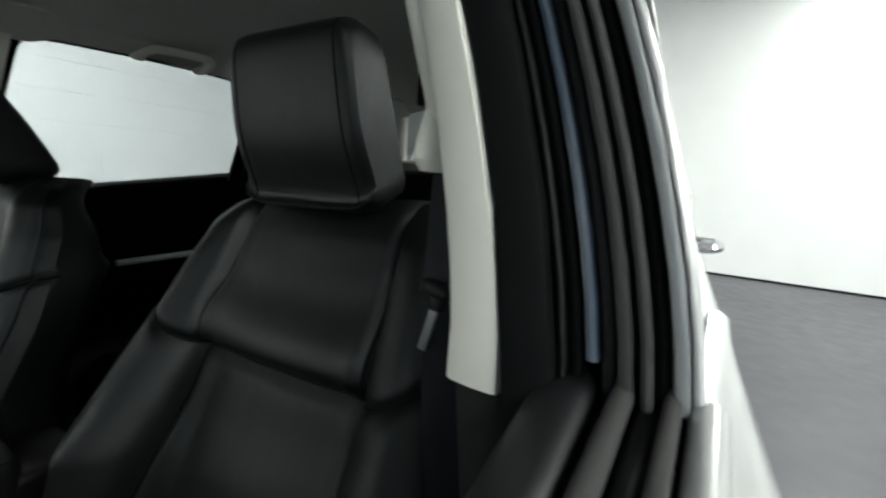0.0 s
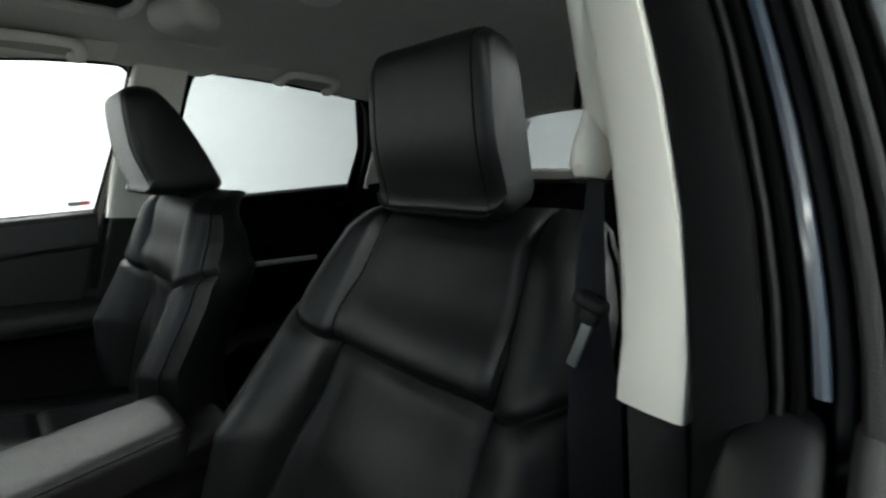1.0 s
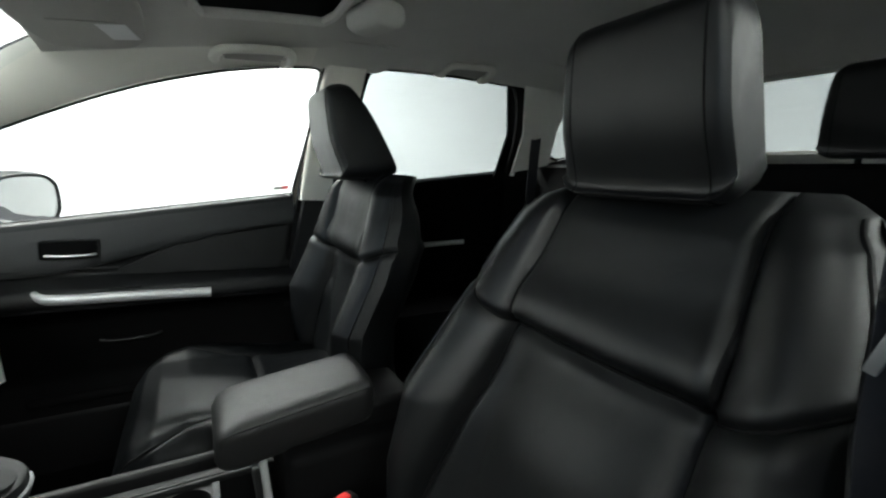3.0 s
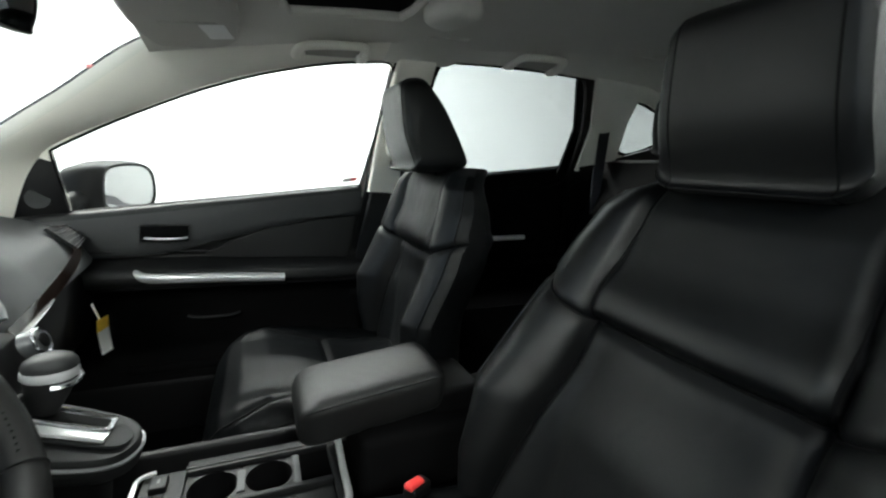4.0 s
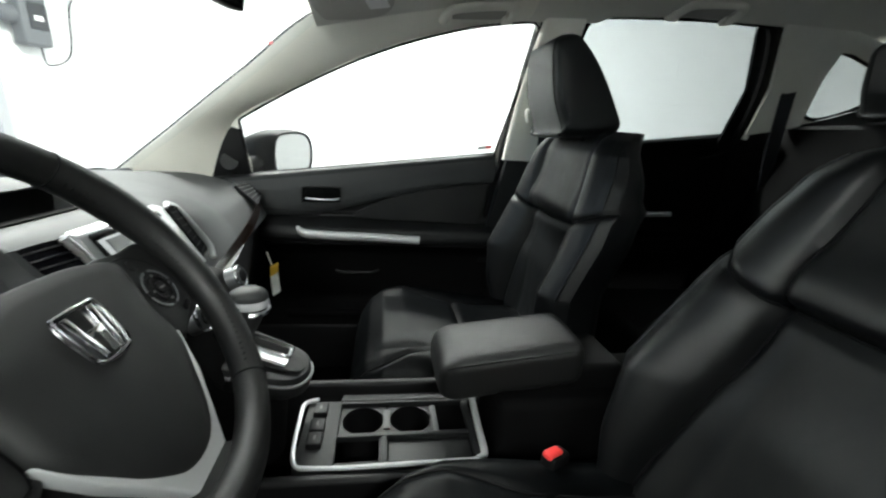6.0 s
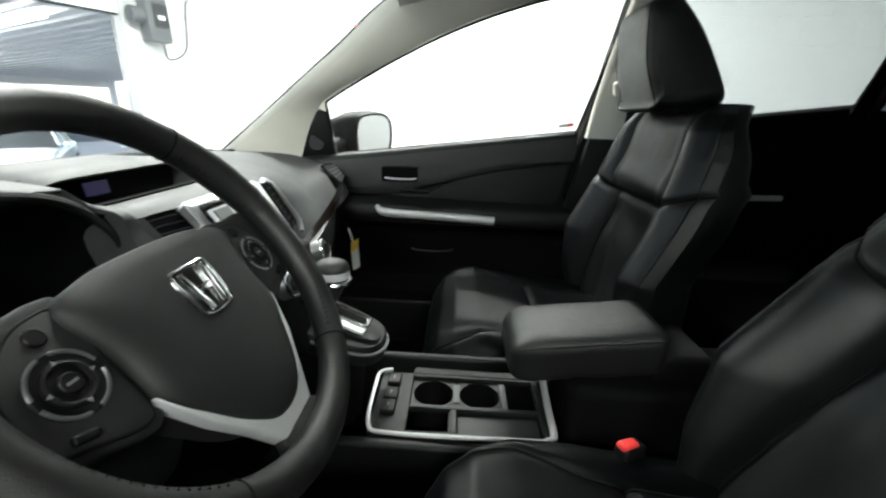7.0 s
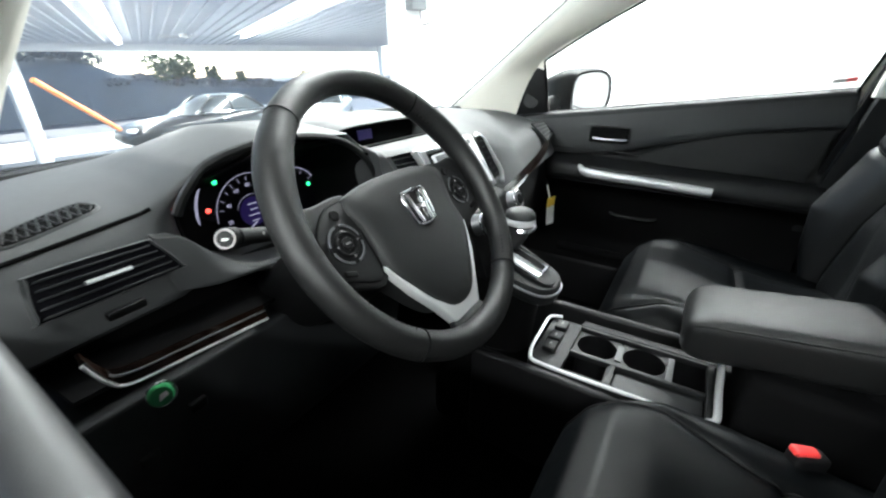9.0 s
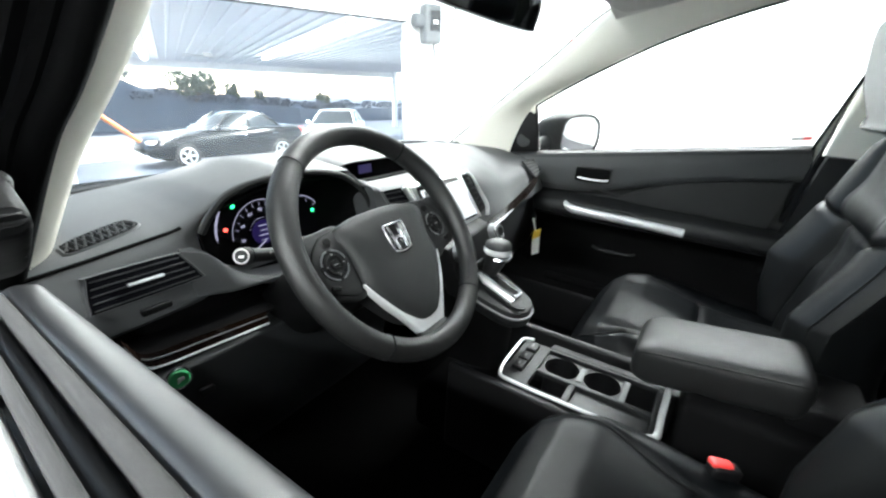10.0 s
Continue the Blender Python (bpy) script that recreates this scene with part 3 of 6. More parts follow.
part("lever", tube(spline([(-0.375, 0.575, 0.975), (-0.44, 0.548, 0.988), (-0.505, 0.526, 1.009)], 5), [0.0105, 0.010, 0.0098, 0.0095, 0.009, 0.0085, 0.0080, 0.0078, 0.0078, 0.0080, 0.0085], 14), "plastic", st)
SN = Vector((-0.72, -0.60, 0.35)).normalized()
SK = Vector((-0.516, 0.522, 1.0125))
part("knob", disc(SK - SN * 0.018, SN, 0.0100, 0.021, bevel=0.0015), "plastic", st)
part("knob_ring", ring(SK + SN * 0.0028, SN, 0.0078, 0.0010), "label", st, "pale printed ring")
part("knob_mark", box(SK + SN * 0.0032, (0.005, 0.005, 0.0012), 0, (0, 0, 50)), "white", st, smooth=False)
for k in range(3):
    part("lever_mark", box(Vector((-0.455 - 0.012 * k, 0.5365 - 0.004 * k, 0.9965 + 0.0035 * k)), (0.006, 0.001, 0.0025), 0, (0, 15, -20)), "label", st, smooth=False)

# ---- dashboard ----
dash = thing("dashboard", "dark grey soft-touch dashboard with vents, gauges and wood strip", "dashboard")
XK = [-0.72, -0.6, -0.5, -0.47, -0.44, -0.34, -0.205, -0.192, -0.18, -0.17, -0.152, -0.02, 0.09, 0.1, 0.108, 0.16, 0.25, 0.4, 0.55, 0.66, 0.72]
SEC = [  # windshield base, top, brow back, brow, face top, face bottom
    ("y0", [0.9, 0.93, 0.96, 0.97, 0.98, 1, 1.02, 1.02, 1.03, 1.03, 1.03, 1.03, 1.03, 1.03, 1.03, 1.03, 1.03, 1.02, 1, 0.97, 0.94]),
    ("z0", [1, 1.005, 1.01, 1.01, 1.01, 1.02, 1.02, 1.02, 1.02, 1.02, 1.02, 1.02, 1.011, 1.01, 1.01, 1.01, 1.01, 1.01, 1.01, 1, 0.99]),
    ("y1", [0.8, 0.82, 0.83, 0.83, 0.84, 0.86, 0.86, 0.86, 0.88, 0.88, 0.8, 0.8, 0.8, 0.86, 0.86, 0.86, 0.86, 0.86, 0.85, 0.83, 0.82]),
    ("z1", [0.995, 1.003, 1.012, 1.02, 1.035, 1.06, 1.055, 1.04, 1.045, 1.045, 0.985, 0.985, 0.985, 1.04, 1.039, 1.03, 1.02, 1.015, 1.01, 1.003, 0.996]),
    ("y2", [0.72, 0.73, 0.735, 0.73, 0.72, 0.705, 0.7, 0.69, 0.69, 0.6897, 0.676, 0.676, 0.676, 0.685, 0.687, 0.7, 0.7, 0.73, 0.74, 0.73, 0.72]),
    ("z2", [0.985, 0.992, 1.002, 1.012, 1.035, 1.064, 1.05, 1.035, 1.024, 1.024, 1.016, 1.016, 1.016, 1.016, 1.015, 1.012, 1.005, 0.99, 0.985, 0.984, 0.98]),
    ("y3", [0.695, 0.7, 0.705, 0.705, 0.7, 0.685, 0.68, 0.665, 0.638, 0.637, 0.6352, 0.622, 0.6238, 0.624, 0.6251, 0.632, 0.63, 0.65, 0.655, 0.66, 0.66]),
    ("z3", [0.97, 0.98, 0.99, 1, 1.022, 1.052, 1.04, 1.022, 1.016, 1.016, 1.004, 1.004, 1.004, 1.006, 1.005, 0.998, 0.975, 0.955, 0.956, 0.962, 0.958]),
    ("y4", [0.675, 0.68, 0.685, 0.71, 0.77, 0.78, 0.78, 0.74, 0.628, 0.6266, 0.624, 0.605, 0.6078, 0.608, 0.6089, 0.615, 0.6, 0.61, 0.62, 0.63, 0.63]),
    ("z4", [0.945, 0.95, 0.955, 0.97, 0.985, 1.005, 1.005, 0.99, 0.988, 0.9879, 0.978, 0.978, 0.978, 0.98, 0.9773, 0.96, 0.93, 0.91, 0.918, 0.926, 0.925]),
    ("y5", [0.655, 0.66, 0.665, 0.69, 0.755, 0.765, 0.765, 0.72, 0.6, 0.5978, 0.5939, 0.565, 0.5714, 0.572, 0.5731, 0.58, 0.57, 0.585, 0.595, 0.6, 0.61]),
    ("z5", [0.9, 0.902, 0.905, 0.9, 0.895, 0.895, 0.895, 0.9, 0.92, 0.9194, 0.9183, 0.91, 0.8962, 0.895, 0.893, 0.88, 0.87, 0.87, 0.875, 0.88, 0.88]),
]
SEC = {k: v for k, v in SEC}


def dsec(x):
    g = {k: tab(x, XK, v) for k, v in SEC.items()}
    pts = [Vector((x, g[f"y{i}"], g[f"z{i}"])) for i in range(6)]
    pts.append(pts[-1] + Vector((0, 0.03, -0.012)))
    return spline(pts, 5)


xs = sorted(set([round(v, 4) for v in np.linspace(-0.70, 0.705, 90)] + [-0.47, -0.44, -0.205, -0.192, -0.18, -0.17, -0.152, 0.09, 0.108]))
part("upper_pad", sheet([dsec(x) for x in xs], 0.006), "pad", dash)
# lower panels
for x0, x1, nm in ((-0.70, -0.19, "knee_panel"), (0.16, 0.705, "glove_box")):
    rows = []
    for x in np.linspace(x0, x1, 14):
        yy = 0.605 if x < 0 else 0.60 + 0.05 * (x - 0.16)
        zt = 0.856 if x < 0 else 0.855
        rows.append(spline([(x, 0.70, zt + 0.008), (x, yy + 0.01, zt), (x, yy - 0.006, zt - 0.015), (x, yy - 0.010, zt - 0.10), (x, yy + 0.02, zt - 0.20), (x, yy + 0.10, zt - 0.27), (x, 0.82, zt - 0.30)], 5))
    part(nm, sheet(rows, 0.006), "lower_trim", dash)
part("inner_frame", box((0, 0.91, 0.80), (1.38, 0.20, 0.26), 0.03), "black", dash)
part("firewall", box((0, 1.06, 0.70), (1.44, 0.04, 0.60), 0.01), "carpet", dash)

part("panel_gap", tube([dsec(x)[14] + Vector((0, -0.0005, 0.0005)) for x in np.linspace(-0.660, -0.490, 18)], 0.0024, 6), "matte", dash)
# wood and chrome strips
# black sheet that paints in the deep shade of the slot above the wood
part("shelf_recess", sheet([[Vector((x, 0.614, 0.872)), Vector((x, 0.64, 0.868)), Vector((x, 0.70, 0.862)), Vector((x, 0.715, 0.90))] for x in np.linspace(-0.63, -0.20, 9)], 0.004), "matte", dash)
wl_pts = spline([(-0.618, 0.604, 0.915), (-0.607, 0.600, 0.891), (-0.590, 0.598, 0.879), (-0.525, 0.598, 0.874), (-0.445, 0.600, 0.867)], 6)
part("wood_strip", sheet([[p + Vector((0, 0.006 * k, (0.006 + 0.009 * min(1, i / 10)) * k)) for i, p in enumerate(wl_pts)] for k in (0, 0.3, 0.65, 1)], 0.004), "wood", dash, "glossy dark wood strip")
part("strip_edge", tube([p + Vector((0, -0.003, -0.001)) for p in wl_pts], 0.0016, 8), "silver", dash, "thin chrome edge")
# thin metal rod drawn in for the highlight along the glossy wood
part("strip_highlight", tube([p + Vector((0, -0.0005, 0.0095)) for p in wl_pts[8:]], 0.0011, 6), "gunmetal", dash)
wr_pts = spline([(0.20, 0.562, 0.858), (0.31, 0.562, 0.876), (0.46, 0.572, 0.898), (0.58, 0.592, 0.912), (0.67, 0.618, 0.925)], 6)
part("wood_strip", sheet([[p + Vector((0, 0.012 * k, 0.018 * k)) for p in wr_pts] for k in (0, 0.5, 1)], 0.004), "wood", dash, "glossy dark wood strip")
part("strip_edge", tube([p + Vector((0, -0.002, 0.004)) for p in wr_pts[:8]], [0.007, 0.0065, 0.006, 0.0055, 0.005, 0.004, 0.003, 0.002], 8, flat=0.5), "chrome", dash, "chrome end of the wood strip")

# eco button and small switches
eco = part("button", disc((-0.574, 0.594, 0.853), (-0.25, -0.95, 0.2), 0.0115, 0.008, bevel=0.002), "green", dash, "round green button")
part("button_ring", ring((-0.574, 0.590, 0.854), (-0.25, -0.95, 0.2), 0.0125, 0.0013), "chrome", eco)
part("button_mark", prism([(-0.579, 0.5872, 0.850), (-0.569, 0.5852, 0.850), (-0.571, 0.5862, 0.858), (-0.577, 0.5872, 0.857)], (0, -0.001, 0)), "white", eco)
for x, z in ((-0.545, 0.815), (-0.60, 0.79)):
    part("small_switch", box((x, 0.596, z), (0.018, 0.012, 0.012), 0.002), "black", dash)


def vent(name, corners, n, label, tabbed=True, vertical=False, rim="plastic", proud=0.004):
    """An air vent: flat black face for the well's shade, rounded rim, slats; corners tl, tr, br, bl."""
    tl, tr, br, bl = [Vector(c) for c in corners]
    nrm = (tr - tl).cross(bl - tl).normalized()
    if nrm.y > 0:
        nrm = -nrm
    tl, tr, br, bl = [c + nrm * proud for c in (tl, tr, br, bl)]
    out = spline([tl.lerp(tr, 0.08), tl.lerp(tr, 0.92), tr.lerp(br, 0.12), tr.lerp(br, 0.88), br.lerp(bl, 0.08), br.lerp(bl, 0.92), bl.lerp(tl, 0.12), bl.lerp(tl, 0.88)], 4, closed=True)
    cen_ = (tl + tr + br + bl) / 4
    v = part(name, prism(out, nrm * -0.003), "dial_face", dash, label)
    part("rim", loft([[cen_ + (p - cen_) * k + nrm * d for p in out] for k, d in ((1.07, -0.006), (1.06, 0.0), (1.045, 0.0022), (1.02, 0.0025), (1.0, 0.001), (0.995, -0.001))], caps=False), rim, v)
    for k in range(n):
        f = (k + 0.5) / n
        if vertical:
            a, b_, o = tl.lerp(tr, f), bl.lerp(br, f), (tr - tl).normalized()
        else:
            a, b_, o = tl.lerp(bl, f), tr.lerp(br, f), (bl - tl).normalized()
        a, b_ = a.lerp(b_, 0.02), b_.lerp(a, 0.02)
        part("slat", prism([a + nrm * 0.0026, b_ + nrm * 0.0026, b_ + nrm * 0.0003 + o * 0.001, a + nrm * 0.0003 + o * 0.001], o * 0.0014, 0.0003, 1), "pad", v)
    if tabbed:
        d = (tr - tl).normalized() if not vertical else (bl - tl).normalized()
        part("tab", tube([cen_ - d * 0.020 + nrm * 0.006, cen_ + d * 0.020 + nrm * 0.006], 0.0032, 8, flat=0.6), "silver", v, "silver vane tab")
    return v


vent("air_vent", [(-0.614, 0.672, 0.976), (-0.515, 0.676, 0.975), (-0.491, 0.668, 0.936), (-0.620, 0.660, 0.936)], 5, "wide air vent with horizontal slats", rim="pad", proud=0.002)
part("vent_slot", box((-0.558, 0.654, 0.921), (0.036, 0.008, 0.009), 0.002, (0, 0, 4)), "black", dash)
vent("air_vent", [(-0.186, 0.612, 1.012), (-0.132, 0.605, 1.012), (-0.112, 0.590, 0.974), (-0.172, 0.597, 0.978)], 4, "centre air vent with silver side", False, rim="pad", proud=0.008)
part("vent_bar", tube([(-0.136, 0.596, 1.016), (-0.106, 0.576, 0.962)], 0.0055, 8), "silver", dash, "satin silver bar")
vent("air_vent", [(0.098, 0.612, 1.002), (0.128, 0.614, 1.000), (0.182, 0.592, 0.914), (0.150, 0.586, 0.908)], 7, "slanted air vent by the screen", False, rim="black", proud=0.012)
part("vent_bar", tube(spline([(0.110, 0.606, 1.012), (0.142, 0.604, 0.998), (0.180, 0.590, 0.950), (0.194, 0.578, 0.920), (0.180, 0.568, 0.900)], 5), 0.0050, 8), "silver", dash, "curved satin silver bar")
vent("air_vent", [(0.614, 0.666, 0.972), (0.662, 0.645, 0.974), (0.684, 0.617, 0.936), (0.612, 0.612, 0.925)], 5, "small side vent", False, proud=0.006)
# top grille by the windscreen pillar
def top_at(x, y):
    row = dsec(x)[2:13][::-1]
    return tab(y, [p.y for p in row], [p.z for p in row])


gr = [(-0.611, 0.731, 1.0), (-0.604, 0.748, 1.0), (-0.541, 0.766, 1.0), (-0.526, 0.752, 1.0), (-0.537, 0.736, 1.0), (-0.602, 0.722, 1.0)]
gp = spline([(x, y, dz_) for (x, y, z) in gr for dz_ in [top_at(x, y) + 0.0015]], 5, closed=True)
g0 = part("speaker_grille", prism(gp, (0, 0, 0.001)), "matte", dash, "slim black grille in the dash top")
gc = sum(gp, Vector()) / len(gp)
part("grille_rim", loft([[gc + (p - gc) * k + Vector((0, 0, d)) for p in gp] for k, d in ((1.14, -0.004), (1.08, 0.0005), (1.04, 0.0015), (1.0, 0.001))], caps=False), "pad", g0)
gys = lambda x: sorted(p.y for i, p in enumerate(gp) for p_ in [gp[i - 1]] for p in [p.lerp(p_, (x - p.x) / (p_.x - p.x))] if (gp[i].x - x) * (p_.x - x) < 0)
for k in range(9):
    for sg in (1, -1):
        xa = -0.606 + 0.0095 * k
        span = [(x_, y_) for x_ in (xa - 0.004 * sg, xa + 0.004 * sg) for y_ in [gys(x_)]]
        if all(len(y_) == 2 for x_, y_ in span):
            lo, hi = (span[0][0], span[0][1][0] + 0.001), (span[1][0], span[1][1][1] - 0.001)
            part("grille_bar", tube([(lo[0], lo[1], top_at(*lo) + 0.003), (hi[0], hi[1], top_at(*hi) + 0.003)], 0.0013, 6), "plastic", g0)

# gauges
cl = part("gauge_face", prism([(-0.455, 0.775, 0.985), (-0.42, 0.778, 1.02), (-0.34, 0.780, 1.04), (-0.25, 0.780, 1.03), (-0.175, 0.775, 0.985), (-0.175, 0.760, 0.885), (-0.45, 0.760, 0.885), (-0.468, 0.770, 0.95)], (0, -0.004, 0)), "dial_face", dash, "black gauge face with violet dials")


def dialring(cx_, cz, r, w, a0, a1, material, name="dial_arc"):
    return part(name, tube([(cx_ + r * math.sin(radians(a)), 0.7715 - 0.0 + (cz + r * math.cos(radians(a)) - 0.95) * 0.10 - 0.006, cz + r * math.cos(radians(a))) for a in np.linspace(a0, a1, 40)], w, 6), material, cl)


def dial_y(z):
    return 0.7655 + (z - 0.95) * 0.10


dialring(-0.328, 0.938, 0.058, 0.0007, -125, 125, "dial")
dialring(-0.328, 0.938, 0.026, 0.0005, 0, 360, "dial")
part("dial_centre", disc((-0.328, dial_y(0.938), 0.938), (0, -1, 0.1), 0.0225, 0.002), "display_dim", cl)
dialring(-0.327, 0.945, 0.086, 0.0020, -125, -58, "dial")
dialring(-0.245, 0.938, 0.050, 0.0008, -125, 125, "dial")
for k in range(17):
    a = radians(-120 + 15 * k)
    z0, z1 = 0.938 + 0.054 * math.cos(a), 0.938 + 0.047 * math.cos(a)
    part("tick", tube([(-0.328 + 0.054 * math.sin(a), dial_y(z0), z0), (-0.328 + 0.047 * math.sin(a), dial_y(z1), z1)], 0.00045, 5), "dial", cl)
for k in range(9):
    a = radians(-110 + 27 * k)
    z0, z1 = 0.938 + 0.048 * math.cos(a), 0.938 + 0.040 * math.cos(a)
    part("tick", tube([(-0.245 + 0.048 * math.sin(a), dial_y(z0), z0), (-0.245 + 0.040 * math.sin(a), dial_y(z1), z1)], 0.00045, 5), "dial", cl)


def text(name, body, size, m, material, parent, label=""):
    cu = bpy.data.curves.new(name, "FONT")
    cu.body, cu.size, cu.extrude, cu.align_x, cu.align_y = body, size, 0.0004, "CENTER", "CENTER"
    tmp = bpy.data.objects.new(name, cu)
    me = bpy.data.meshes.new_from_object(tmp)
    bpy.data.objects.remove(tmp)
    me.transform(m)
    me.materials.clear()
    me.materials.append(M[material])
    ob = new(name, me)
    ob.parent = parent
    if label:
        ob["label"] = label
    return ob


for num, a in (("20", -100), ("40", -65), ("60", -30), ("80", 0), ("100", 30), ("120", 65)):
    z = 0.938 + 0.041 * math.cos(radians(a))
    text("dial_number", num, 0.0082, pose(-0.328 + 0.041 * math.sin(radians(a)), dial_y(z) - 0.001, z, 84), "dial", cl)
for i in range(4):
    part("readout_bar", box((-0.328, dial_y(0.938) - 0.003, 0.951 - 0.009 * i), (0.020 - 0.007 * (i % 2), 0.001, 0.0016)), "dial", cl, smooth=False)
part("needle", tube([(-0.327, dial_y(0.92) - 0.003, 0.922), (-0.352, dial_y(0.905) - 0.003, 0.908)], 0.0012, 5), "dial", cl)
for x, z, m_ in ((-0.377, 0.993, "led_green"), (-0.396, 0.957, "led_red"), (-0.215, 0.955, "led_green")):
    part("warning_lamp", disc((x, dial_y(z), z), (0, -1, 0.1), 0.0035, 0.002, 10), m_, cl)
part("fuel_mark", box((-0.438, dial_y(0.972), 0.974), (0.012, 0.002, 0.0012)), "led_red", cl, smooth=False)
part("gauge_line", box((-0.436, dial_y(0.962), 0.957), (0.020, 0.002, 0.0010)), "dial", cl, smooth=False)
part("gauge_lining", sheet([[p + Vector((0, -0.004, -0.003)) for p in dsec(x)[15:28]] for x in np.linspace(-0.452, -0.186, 40)], 0.002), "matte", dash, "black gauge surround")
# bezel under the gauges, sweeping to the column
brows = []
for x in np.linspace(-0.505, -0.185, 33):
    zt = tab(x, (-0.505, -0.48, -0.469, -0.452, -0.427, -0.398, -0.34, -0.185), (0.975, 0.970, 0.958, 0.938, 0.919, 0.905, 0.898, 0.898))
    zb = tab(x, (-0.505, -0.47, -0.40, -0.30), (0.912, 0.908, 0.902, 0.896))
    yf = tab(x, (-0.505, -0.48, -0.46, -0.40, -0.30), (0.682, 0.671, 0.663, 0.659, 0.656))
    brows.append(spline([(x, 0.748, zt - 0.006), (x, yf + 0.02, zt - 0.001), (x, yf + 0.004, zt - 0.002), (x, yf - 0.002, zt - 0.008), (x, yf - 0.012, zb + 0.004), (x, yf - 0.008, zb - 0.003), (x, yf + 0.03, zb - 0.008)], 3))
part("gauge_bezel", sheet(brows, 0.004), "pad", dash, "dark grey bezel under the gauges")
# hood lip
lip = spline([(-0.468, 0.700, 0.985), (-0.452, 0.695, 1.012), (-0.42, 0.688, 1.040), (-0.34, 0.680, 1.055), (-0.25, 0.677, 1.047), (-0.20, 0.665, 1.025), (-0.178, 0.645, 0.985), (-0.175, 0.64, 0.93)], 6)
part("gauge_hood_lip", tube(lip, 0.006, 8), "plastic", dash)

# top display in its hooded recess
part("display_hood", sheet([[Vector((x, 0.742, 1.043 - e)), Vector((x, 0.750, 1.049 - e)), Vector((x, 0.80, 1.051 - e)), Vector((x, 0.90, 1.044)), Vector((x, 1.03, 1.024))] for x in np.linspace(-0.172, 0.110, 19) for e in [0.012 * abs((x + 0.031) / 0.141) ** 8]], 0.004), "pad", dash)
d0 = part("top_display", prism([(-0.160, 0.758, 0.985), (0.098, 0.758, 0.985), (0.098, 0.766, 1.044), (-0.160, 0.766, 1.044)], (0, 0.004, 0)), "matte", dash, "recessed black display in the dash top")
part("recess_floor", prism([(-0.150, 0.684, 1.015), (0.088, 0.684, 1.015), (0.095, 0.758, 0.998), (-0.157, 0.758, 0.998)], (0, 0, 0.002)), "matte", d0)
part("display_light", prism([(-0.090, 0.7555, 1.012), (-0.050, 0.7555, 1.012), (-0.050, 0.758, 1.030), (-0.090, 0.758, 1.030)], (0, -0.001, 0)), "display_dim", d0, "violet lit text area")

# centre stack: screen, clock, controls
part("screen", prism([(-0.086, 0.594, 1.000), (0.058, 0.592, 1.001), (0.104, 0.560, 0.920), (-0.055, 0.560, 0.918)], (0.0, -0.004, 0.002), 0.001), "screen_lit", dash, "bright lit centre touchscreen")
part("screen_bar", prism([(-0.080, 0.5895, 0.999), (-0.045, 0.589, 0.999), (-0.030, 0.567, 0.945), (-0.062, 0.567, 0.945)], (0, -0.003, 0.001)), "screen", dash, "dark side bar of the screen")
part("screen_bezel", prism([(-0.105, 0.602, 1.010), (0.086, 0.600, 1.012), (0.140, 0.562, 0.905), (-0.06, 0.553, 0.900), (-0.088, 0.575, 0.945)], (0, 0.016, 0.004), 0.004), "silver", dash, "satin silver stack surround")
part("screen_frame", prism([(-0.092, 0.597, 1.005), (0.066, 0.595, 1.006), (0.114, 0.560, 0.914), (-0.052, 0.556, 0.912), (-0.080, 0.578, 0.960)], (0, 0.006, 0.004), 0.002), "gloss", dash)
stk = part("control_panel", prism([(-0.09, 0.515, 0.893), (0.12, 0.530, 0.900), (0.11, 0.485, 0.785), (-0.08, 0.470, 0.780)], (0, 0.05, 0.01), 0.006), "black", dash, "black climate control panel")
for x, z, r in ((0.100, 0.884, 0.020), (-0.060, 0.880, 0.020)):
    y = 0.515 + (z - 0.89) * 0.4
    kn = part("knob", disc((x, y, z), (0, -0.93, 0.36), r, 0.022, 24, 0.004, r * 0.9), "gunmetal", stk, "dark metal turning knob")
    part("knob_cap", disc((x, y - 0.0205, z + 0.0079), (0, -0.93, 0.36), r * 0.55, 0.002, 20, 0.0006), "black", kn)
    part("knob_ring", ring((x, y - 0.018, z + 0.007), (0, -0.93, 0.36), r * 0.92, 0.0025), "chrome", kn, "chrome ring")
for k in range(5):
    part("key", box((-0.02 + 0.02 * k, 0.492, 0.842), (0.016, 0.008, 0.010), 0.002, (-22, 0, 0)), "plastic", stk)
part("amber_lamp", box((0.035, 0.483, 0.823), (0.012, 0.004, 0.005), 0.001, (-22, 0, 0)), "led_orange", stk)

# ---- gear selector ----
gs = thing("gear_selector", "black gear lever with chrome-faced knob on a silver gate", "gear lever")
def pod_z(y):
    return 0.786 + 0.35 * (y - 0.44)


pod_out = spline([(-0.052, 0.50, 0), (-0.046, 0.425, 0), (-0.030, 0.386, 0), (0.004, 0.369, 0), (0.042, 0.371, 0), (0.064, 0.392, 0), (0.078, 0.45, 0), (0.084, 0.53, 0), (0.070, 0.575, 0), (-0.040, 0.575, 0)], 5, closed=True)
pod_mid = sum(pod_out, Vector()) / len(pod_out)
pod_rings = []
for k, d in ((0.90, -0.040), (0.98, -0.034), (1.015, -0.022), (1.02, -0.012), (1.01, -0.005), (0.985, 0.0), (0.94, 0.001)):
    pod_rings.append([Vector((q.x, q.y, pod_z(q.y) + d)) for p in pod_out for q in [pod_mid + (p - pod_mid) * k]])
part("pod", loft(pod_rings), "plastic", gs)
